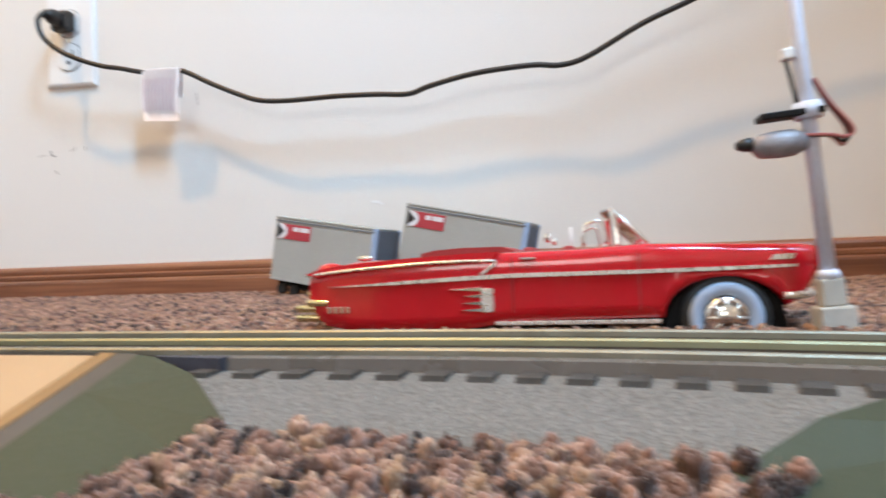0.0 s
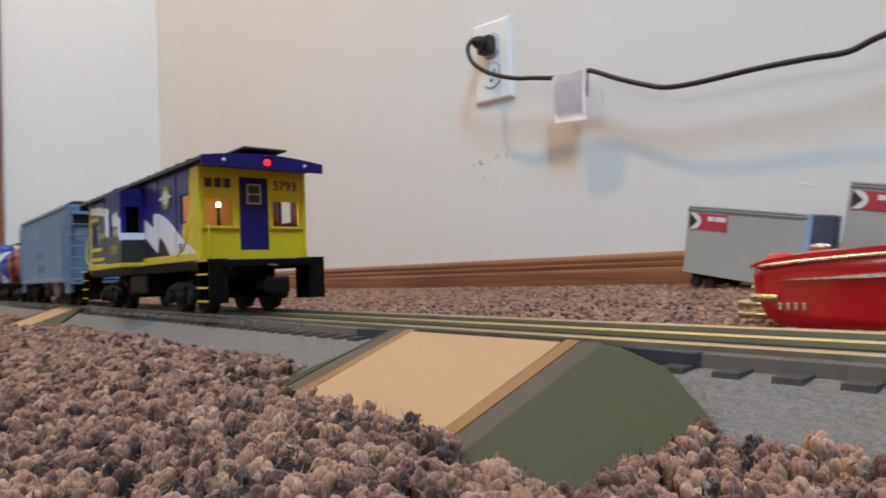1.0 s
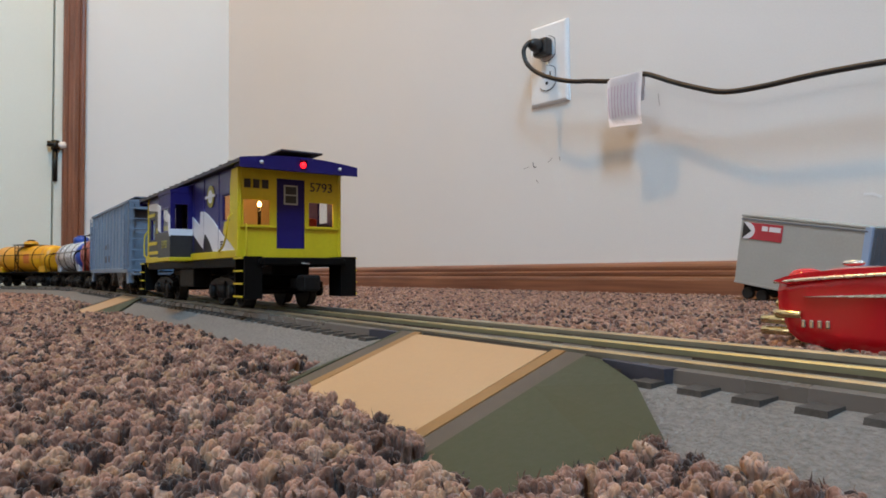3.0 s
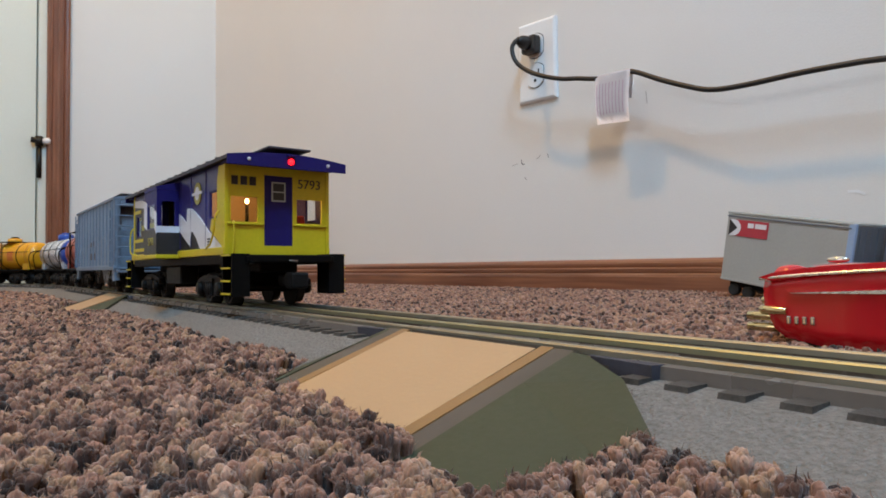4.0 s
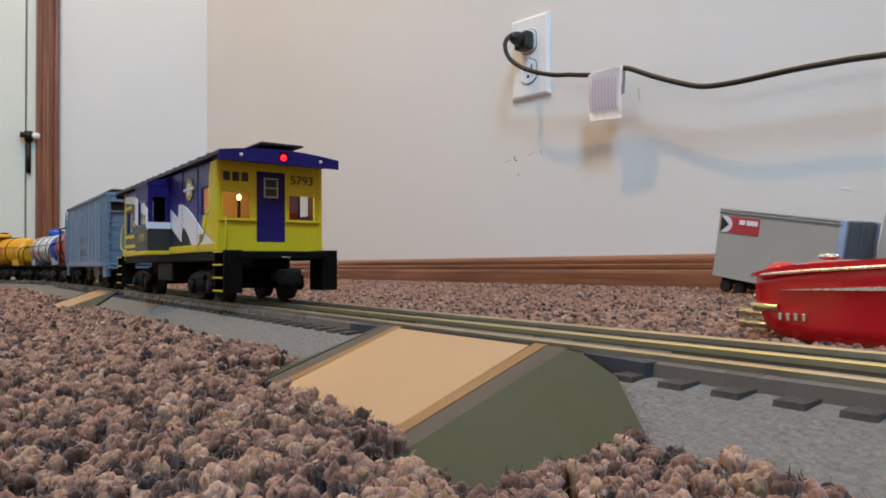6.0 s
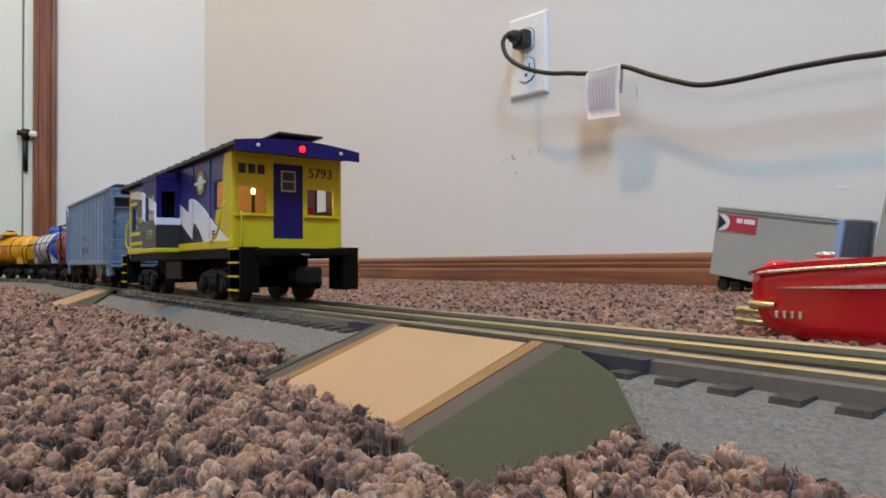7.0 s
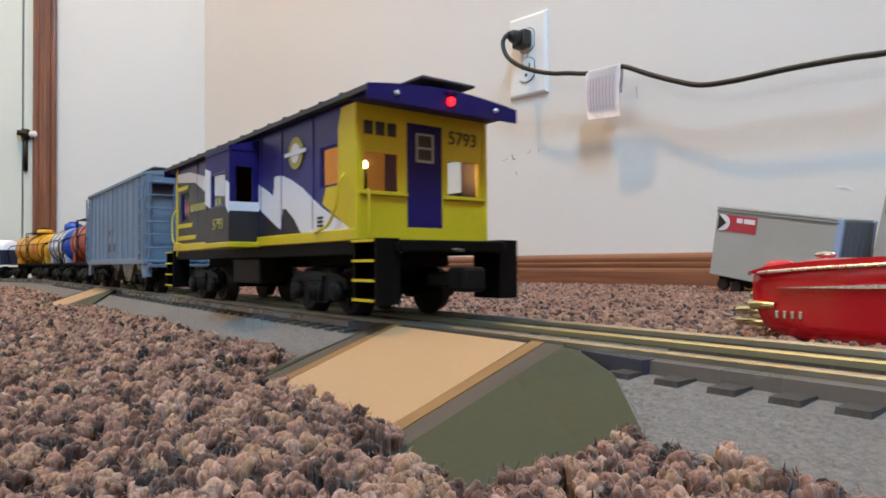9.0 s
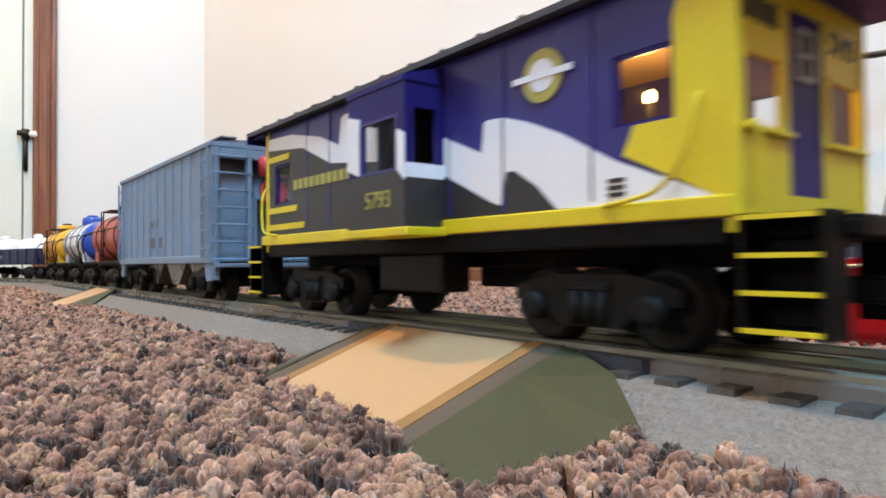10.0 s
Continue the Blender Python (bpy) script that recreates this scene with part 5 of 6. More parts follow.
def caboose():
    ob = thing("bay_window_caboose", "blue and yellow toy caboose with a glowing red lamp", "toy train car")
    W, E, Z0, Z1 = 0.027, 0.0965, 0.0245, 0.0700
    wins_side = [(0.0715, 0.0850, 0.0440, 0.0580), (-0.0890, -0.0755, 0.0410, 0.0560)]
    # side walls as pieces round their windows
    for sg in (-1, 1):
        ya, yb = min(sg * W, sg * (W - 0.0012)), max(sg * W, sg * (W - 0.0012))
        xs = [-E, -0.0890, -0.0755, -0.0100, 0.0172, 0.0715, 0.0850, E]
        for i in range(7):
            x0, x1 = xs[i], xs[i + 1]
            hole = next((w for w in wins_side if abs(w[0] - x0) < 1e-6), None)
            spans = ((Z0, 0.0300), (0.0640, Z1)) if i == 3 else ((Z0, hole[2]), (hole[3], Z1)) if hole else ((Z0, Z1),)
            for z0, z1 in spans:
                part("side_panel", boxm(x0, x1, ya, yb, z0, z1), M_NAVY, ob)
        for x in (-0.062, -0.045, 0.020, 0.040, 0.066):
            part("side_rib", boxm(x, x + 0.0008, min(sg * W, sg * (W + 0.0004)), max(sg * W, sg * (W + 0.0004)), 0.0300, 0.0695), M_NAVY, ob)
        for x0, x1, z0, z1 in wins_side:
            p = part("side_window", boxm(x0, x1, min(sg * (W - 0.0009), sg * (W - 0.0006)), max(sg * (W - 0.0009), sg * (W - 0.0006)), z0, z1), M_GLASS, ob)
            p.visible_shadow = False
            fr = bmesh.new()
            for a in ((x0, x0 + 0.0013, z0, z1), (x1 - 0.0008, x1, z0, z1), (x0, x1, z1 - 0.0010, z1), (x0, x1, z0, z0 + 0.0006)):
                box(fr, a[0], a[1], min(sg * (W - 0.0012), sg * (W - 0.0002)), max(sg * (W - 0.0012), sg * (W - 0.0002)), a[2], a[3])
            part("window_frame", fr, M_BLUE, ob)
        # the bay
        P, B0, B1 = W + 0.0125, -0.0105, 0.0178
        b = part("bay", boxm(B0, B1, *sorted((sg * P, sg * (P - 0.0012))), 0.0265, 0.0416), M_BLUE, ob, "deep blue bay with windows")
        for x0, x1, z0, z1 in ((B0, B1, 0.0561, 0.0650), (B0, -0.0039, 0.0416, 0.0561), (0.0144, B1, 0.0416, 0.0561)):
            part("bay_panel", boxm(x0, x1, *sorted((sg * P, sg * (P - 0.0012))), z0, z1), M_BLUE, b)
        ya, yb, yc, yd = sg * (W - 0.0006), sg * (W + 0.0028), sg * (W + 0.0098), sg * (P - 0.0012)
        for x0, x1 in ((B0, B0 + 0.0012), (B1 - 0.0012, B1)):
            for y0, y1, z0, z1 in ((ya, yd, 0.0265, 0.0430), (ya, yd, 0.0575, 0.0650), (ya, yb, 0.0430, 0.0575), (yc, yd, 0.0430, 0.0575)):
                part("bay_end_panel", boxm(x0, x1, *sorted((y0, y1)), z0, z1), M_BLUE, b)
        part("bay_roof", prism(bmesh.new(), [(sg * (W - 0.001), 0.0640), (sg * (P + 0.0003), 0.0640), (sg * (P + 0.0003), 0.0656), (sg * (W - 0.001), 0.0692)], B0 - 0.0003, B1 + 0.0003, "x"), M_BLUE, b)
        pn = part("bay_window", boxm(-0.0039, 0.0144, *sorted((sg * (P - 0.0009), sg * (P - 0.0005))), 0.0416, 0.0561), M_GLASS, b)
        pn.visible_shadow = False
        for x0, x1, z0, z1 in ((-0.0039, -0.0025, 0.0416, 0.0561), (0.0136, 0.0144, 0.0416, 0.0561), (-0.0025, 0.0136, 0.0553, 0.0561), (-0.0025, 0.0136, 0.0416, 0.0423)):
            part("window_frame", boxm(x0, x1, *sorted((sg * (P - 0.0012), sg * (P + 0.0002))), z0, z1), M_NAVY, b)
        bands = ((0.0268, 0.0395, M_GREY_D, "charcoal_band"), (0.0395, 0.0432, M_WHITE_P, "white_wave"))
        for z0, z1, mm, nm in bands:
            part(nm, boxm(B1 + 0.0001, B1 + 0.0004, *sorted((sg * (W + 0.0003), sg * P)), z0, z1), mm, b)
        # paint: charcoal lower half, white wave, yellow nose, stripes
        for grey in ([(-E, 0.0285), (-0.0890, 0.0285), (-0.0890, 0.0622), (-E, 0.0629)], [(-0.0889, 0.0285), (-0.0756, 0.0285), (-0.0756, 0.0409), (-0.0889, 0.0409)],
                     [(-0.0889, 0.0561), (-0.0756, 0.0561), (-0.0756, 0.0609), (-0.0889, 0.0622)], [(-0.0755, 0.0285), (-0.0106, 0.0285), (-0.0106, 0.0480), (-0.0438, 0.0517), (-0.0648, 0.0599), (-0.0755, 0.0609)]):
            decal(ob, "charcoal_band", grey, sg * W, M_GREY_D)
        decal(ob, "charcoal_band", [(0.0180, 0.0285), (0.0570, 0.0285), (0.0512, 0.0346), (0.0443, 0.0388), (0.0415, 0.0389), (0.0395, 0.0312), (0.0366, 0.0321), (0.0180, 0.0406)], sg * W, M_GREY_D)
        decal(b, "charcoal_band", [(B0, 0.0270), (B1, 0.0270), (B1, 0.0385), (0.0144, 0.0415), (B0, 0.0415)], sg * P, M_GREY_D)
        white_l = [(-E, 0.0629), (-0.0648, 0.0599), (-0.0438, 0.0517), (-0.0106, 0.0480), (-0.0106, 0.0644), (-0.0340, 0.0664), (-0.0362, 0.0655), (-0.0379, 0.0569), (-0.0517, 0.0619), (-0.0742, 0.0662), (-E, 0.0672)]
        decal(ob, "white_wave", white_l, sg * W, M_WHITE_P, t=0.0004)
        decal(b, "white_wave", [(B0, 0.0440), (-0.0040, 0.0418), (-0.0040, 0.0575), (B0, 0.0592)], sg * P, M_WHITE_P, t=0.0004)
        decal(b, "white_wave", [(0.0145, 0.0417), (B1, 0.0388), (B1, 0.0505), (0.0145, 0.0520)], sg * P, M_WHITE_P, t=0.0004)
        white_r = [(0.0180, 0.0407), (0.0366, 0.0321), (0.0395, 0.0312), (0.0402, 0.0345), (0.0415, 0.0389), (0.0443, 0.0388), (0.0512, 0.0346), (0.0570, 0.0292), (0.0930, 0.0287), (0.0916, 0.0297), (0.0721, 0.0375), (0.0579, 0.0453), (0.0480, 0.0495), (0.0407, 0.0517), (0.0350, 0.0521), (0.0338, 0.0515), (0.0334, 0.0480), (0.0328, 0.0444), (0.0180, 0.0505)]
        decal(ob, "white_wave", white_r, sg * W, M_WHITE_P, t=0.0004)
        decal(ob, "yellow_nose", [(E, 0.0287), (0.0932, 0.0287), (0.0916, 0.0297), (0.0741, 0.0383), (0.0767, 0.0437), (0.0852, 0.0437), (0.0852, 0.0620), (0.0875, 0.0690), (E, 0.0690)], sg * W, M_YELLOW, t=0.0005)
        decal(ob, "yellow_edge", [(-E, 0.0285), (-E + 0.0022, 0.0285), (-E + 0.0022, 0.0600), (-E, 0.0600)], sg * W, M_YELLOW, t=0.0006)
        for z, x1 in ((0.0310, -0.0640), (0.0375, -0.0700), (0.0575, -0.0765)):
            decal(ob, "yellow_stripe", [(-E + 0.0022, z), (x1, z), (x1 + 0.001, z + 0.0022), (-E + 0.0022, z + 0.0022)], sg * W, M_YELLOW, t=0.0006)
        # name as a bar, car number, emblem, data block
        rz = 0 if sg < 0 else 180
        for i in range(11):
            xa = -0.0720 + i * 0.0043
            decal(ob, "name_bar", [(xa, 0.0452), (xa + 0.0029, 0.0452), (xa + 0.0029, 0.0488), (xa, 0.0488)], sg * W, M_GOLD_T, "dull gold lettering bar", t=0.0006)
        lettering("number", "5793", 0.0064, M_GOLD_T, b, pose(0.0055, sg * (P + 0.0003), 0.0344, 90, 0, rz))
        em = part("emblem", cyl(bmesh.new(), (0.0532, sg * (W + 0.0001), 0.0587), (0.0532, sg * (W + 0.0006), 0.0587), 0.0059, seg=28), M_GOLD_T, ob, "round gold and white emblem")
        part("emblem_disc", cyl(bmesh.new(), (0.0532, sg * (W + 0.0004), 0.0587), (0.0532, sg * (W + 0.0008), 0.0587), 0.0036, seg=24), M_WHITE_P, em)
        part("emblem_band", boxm(0.0445, 0.0620, *sorted((sg * (W + 0.0006), sg * (W + 0.0010))), 0.0580, 0.0594), M_WHITE_P, em)
        for k in range(3):
            decal(ob, "data_bar", [(0.0705, 0.0305 + 0.0014 * k), (0.0745, 0.0305 + 0.0014 * k), (0.0745, 0.0313 + 0.0014 * k), (0.0705, 0.0313 + 0.0014 * k)], sg * W, M_GREY_D, t=0.0007)
        # sill, skirt, grab irons
        part("sill", boxm(-E - 0.004, E, *sorted((sg * (W - 0.002), sg * (W + 0.0012))), 0.0252, 0.0290, 0.0004), M_YELLOW, ob, "yellow sill strip")
        part("bay_sill", boxm(B0 - 0.002, B1 + 0.002, *sorted((sg * W, sg * (P + 0.0010))), 0.0248, 0.0270, 0.0003), M_YELLOW, ob)
        part("frame_rail", boxm(-E, E - 0.002, *sorted((sg * (W - 0.004), sg * (W + 0.0005))), 0.0205, 0.0250, 0.0006), M_BLACK_P, ob)
        part("grab_iron", tube([(0.0905, sg * (W + 0.0012), 0.0470), (0.0905, sg * (W + 0.0030), 0.0440), (0.0890, sg * (W + 0.0034), 0.0370), (0.0840, sg * (W + 0.0034), 0.0310), (0.0770, sg * (W + 0.0030), 0.0292), (0.0700, sg * (W + 0.0012), 0.0288)], 0.0005, 6), M_YELLOW, ob, "bent yellow handrail")
        part("grab_iron", tube([(-0.0945, sg * (W + 0.0012), 0.0480), (-0.0950, sg * (W + 0.0030), 0.0440), (-0.0945, sg * (W + 0.0034), 0.0350), (-0.0915, sg * (W + 0.0034), 0.0300), (-0.0860, sg * (W + 0.0012), 0.0290)], 0.0005, 6), M_YELLOW, ob)
        for x in (E + 0.0075, -E - 0.0075):
            st = part("steps", boxm(x - 0.0068, x - 0.0058, *sorted((sg * 0.0205, sg * 0.0290)), 0.0055, 0.0255), M_BLACK_P, ob, "black end steps with yellow treads")
            part("step_side", boxm(x + 0.0058, x + 0.0068, *sorted((sg * 0.0205, sg * 0.0290)), 0.0055, 0.0255), M_BLACK_P, st)
            part("step_back", boxm(x - 0.0060, x + 0.0060, *sorted((sg * 0.0205, sg * 0.0212)), 0.0055, 0.0255), M_BLACK_P, st)
            for z in (0.0062, 0.0122, 0.0182, 0.0243):
                part("tread", boxm(x - 0.0060, x + 0.0060, *sorted((sg * 0.0214, sg * 0.0294)), z, z + 0.0010), M_BLACK_P, st)
                part("tread_edge", boxm(x - 0.0060, x + 0.0060, *sorted((sg * 0.0292, sg * 0.0300)), z + 0.0001, z + 0.0009), M_YELLOW, st, "yellow tread edge")
    # end walls with doors and windows
    for e in (1, -1):
        xa, xb = sorted((e * E, e * (E - 0.0012)))
        top = 0.0712
        for y0, y1, z0, z1 in ((-W, -0.0255, Z0, top), (-0.0255, -0.0105, Z0, 0.0414), (-0.0255, -0.0105, 0.0545, top), (-0.0105, -0.0078, Z0, top), (-0.0078, 0.0072, Z0, 0.0298), (-0.0078, 0.0072, 0.0650, top), (0.0072, 0.0085, Z0, top), (0.0085, 0.0240, Z0, 0.0414), (0.0085, 0.0240, 0.0545, top), (0.0240, W, Z0, top)):
            part("end_panel", boxm(xa, xb, y0, y1, z0, z1), M_YELLOW, ob)
        xo = e * E
        for sg in (-1, 1):
            part("corner_post", boxm(*sorted((e * (E - 0.0016), e * (E + 0.0005))), *sorted((sg * (W - 0.0014), sg * (W + 0.0007))), 0.0225, 0.0706, 0.0003), M_YELLOW, ob)
        for y0, y1 in ((-0.0255, -0.0105), (0.0085, 0.0240)):
            p = part("end_window", boxm(*sorted((e * (E - 0.0010), e * (E - 0.0006))), y0, y1, 0.0414, 0.0545), M_GLASS, ob)
            p.visible_shadow = False
            fr = bmesh.new()
            for a in ((y0, y0 + 0.0008, 0.0414, 0.0545), (y1 - 0.0008, y1, 0.0414, 0.0545), (y0, y1, 0.0537, 0.0545)):
                box(fr, *sorted((e * (E - 0.0008), e * (E + 0.0004))), a[0], a[1], a[2], a[3])
            part("window_frame", fr, M_YELLOW, ob)
            part("window_sill", boxm(*sorted((xo, xo + e * 0.0014)), y0 - 0.0010, y1 + 0.0022, 0.0399, 0.0410, 0.0002), M_YELLOW, ob)
        dr = part("end_door", boxm(*sorted((e * (E - 0.0008), e * (E - 0.0003))), -0.0078, 0.0072, 0.0298, 0.0650), M_BLUE, ob, "deep blue end door with a small window")
        for y0, y1, z0, z1 in ((-0.0040, 0.0034, 0.0520, 0.0528), (-0.0040, 0.0034, 0.0566, 0.0572), (-0.0040, 0.0034, 0.0612, 0.0619), (-0.0040, -0.0033, 0.0520, 0.0619), (0.0027, 0.0034, 0.0520, 0.0619)):
            part("muntin", boxm(*sorted((e * (E - 0.0004), e * (E + 0.0002))), y0, y1, z0, z1), M_TRAILER, dr)
        part("door_pane", boxm(*sorted((e * (E - 0.0004), e * (E - 0.0001))), -0.0034, 0.0028, 0.0527, 0.0613), M_SLOT, dr, "dark door pane")
        for y in (-0.0228, -0.0183, -0.0138):
            part("name_bar", boxm(*sorted((xo, xo + e * 0.0004)), y - 0.0016, y + 0.0016, 0.0594, 0.0637), M_GREY_D, ob, "dark lettering bar")
        lettering("number", "5793", 0.0066, M_GREY_D, ob, pose(xo + e * 0.0001, e * 0.0164, 0.0615, 90, 0, 90 * e))
        part("corner_rail", tube([(xo + e * 0.0004, -0.0238, 0.0262), (xo + e * 0.0020, -0.0238, 0.0270), (xo + e * 0.0020, -0.0238, 0.0400), (xo + e * 0.0004, -0.0238, 0.0412)], 0.00045, 6), M_YELLOW, ob)
        # platform, beam, coupler
        part("platform", boxm(*sorted((e * (E - 0.002), e * (E + 0.0160))), -0.0225, 0.0225, 0.0214, 0.0243, 0.0006), M_BLACK_P, ob, "black end platform")
        part("platform_edge", boxm(*sorted((e * (E + 0.0138), e * (E + 0.0168))), -0.0210, 0.0210, 0.0212, 0.0250, 0.0006), M_BLACK_P, ob)
        part("brake_rod", tube([(e * (E + 0.006), -0.020, 0.0200), (e * (E + 0.013), -0.012, 0.0228), (e * (E + 0.0175), 0.002, 0.0218)], 0.0005, 6), M_TREAD, ob)
        coupler(ob, e * (E + 0.004), e)
    # floor, interior, bulb
    part("floor_pan", boxm(-E, E, -W + 0.0013, W - 0.0013, 0.0235, 0.0252), M_CREAM, ob)
    part("bulkhead", boxm(-0.0500, -0.0490, -W + 0.0014, W - 0.0014, 0.0252, 0.0690), M_CREAM, ob)
    part("bulb_socket", cyl(bmesh.new(), (0.065, -0.0050, 0.0252), (0.065, -0.0050, 0.0535), 0.0009, seg=14), M_BLACK_P, ob)
    part("bulb", lathe(bmesh.new(), [(0.0535, 0.0006), (0.0543, 0.0010), (0.0553, 0.0010), (0.0561, 0.0006), (0.0564, 0.0002)], "z", 16, (0.065, -0.0050, 0)), M_BULB, ob, "glowing warm bulb")
    # cream panels added to catch the bulb's glow behind the windows
    part("glow_panel", boxm(0.0300, 0.0312, -W + 0.0014, W - 0.0014, 0.0252, 0.0690), M_CREAM, ob)
    part("glow_ceiling", boxm(0.0314, E - 0.0014, -W + 0.0014, W - 0.0014, 0.0680, 0.0690), M_CREAM, ob)
    part("cabin_seat", boxm(0.074, 0.080, 0.010, 0.022, 0.0252, 0.0470, 0.001), M_RED_P, ob, "red seat back")
    # arched roof with overhang, raised catwalk, markers
    R = 0.0308
    def arch(y):
        return 0.0716 + 0.0026 * (1 - abs(y / R) ** 1.8)
    ys = [R * (-1 + i / 7) for i in range(15)]
    pr = [(y, arch(y)) for y in ys] + [(y, arch(y) - 0.0016) for y in reversed(ys)]
    part("roof", prism(bmesh.new(), pr, -E - 0.0125, E + 0.0125, "x"), M_SHADE, ob, "dark roof with seams")
    for k in range(14):
        x = -E + 0.004 + k * (2 * E - 0.008) / 13
        pr2 = [(y, arch(y) + 0.0006) for y in ys] + [(y, arch(y) - 0.0004) for y in reversed(ys)]
        part("roof_seam", prism(bmesh.new(), pr2, x - 0.0006, x + 0.0006, "x"), M_SHADE, ob)
    for e in (1, -1):
        x0, x1 = sorted((e * (E + 0.0121), e * (E + 0.0130)))
        part("fascia", prism(bmesh.new(), [(-R, 0.0672)] + [(y, arch(y) + 0.0002) for y in ys] + [(R, 0.0672)], x0, x1, "x"), M_BLUE, ob, "deep blue roof end board")
        xf = e * (E + 0.0130)
        part("marker_lamp", boxm(*sorted((xf, xf + e * 0.0016)), -0.0010, 0.0017, 0.0690, 0.0718, 0.0010), M_LAMP_RED, ob, "glowing red marker lamp")
        part("lamp_hood", boxm(*sorted((xf, xf + e * 0.0020)), -0.0016, 0.0024, 0.0726, 0.0738, 0.0003), M_BLUE, ob)
        for y in (-0.0205, 0.0205):
            part("white_stud", lathe(bmesh.new(), [(xf - e * 0.0005, 0.0009), (xf + e * 0.0007, 0.0008), (xf + e * 0.0010, 0.0004)], "x", 12, (0, y, 0.0702)), M_WHITE_P, ob)
        part("end_soffit", boxm(*sorted((e * (E - 0.001), e * (E + 0.0122))), -R + 0.002, R - 0.002, 0.0690, 0.0700), M_BLUE, ob)
    part("catwalk", boxm(-E - 0.0125, E + 0.0135, -0.0110, 0.0110, 0.0764, 0.0774, 0.0003), M_SHADE, ob, "dark roof walk")
    for k in range(9):
        x = -E + k * 2 * E / 8
        part("walk_post", boxm(x - 0.001, x + 0.001, -0.009, 0.009, 0.0728, 0.0765), M_SHADE, ob)
    part("smoke_jack", lathe(bmesh.new(), [(0.070, 0.0030), (0.0770, 0.0030), (0.0772, 0.0058), (0.0788, 0.0060), (0.0802, 0.0030)], "z", 16, (-0.0760, -0.012, 0)), M_BLACK_P, ob)
    part("centre_frame", boxm(-E, E, -0.010, 0.010, 0.0165, 0.0240, 0.0008), M_BLACK_P, ob)
    for sg in (-1, 1):
        part("battery_box", boxm(-0.0165, 0.0140, *sorted((sg * 0.0150, sg * 0.0255)), 0.0098, 0.0205, 0.0008), M_IRON, ob, "dark equipment box")
    for x in (-0.0640, 0.0620):
        bogie(ob, x)
    return ob


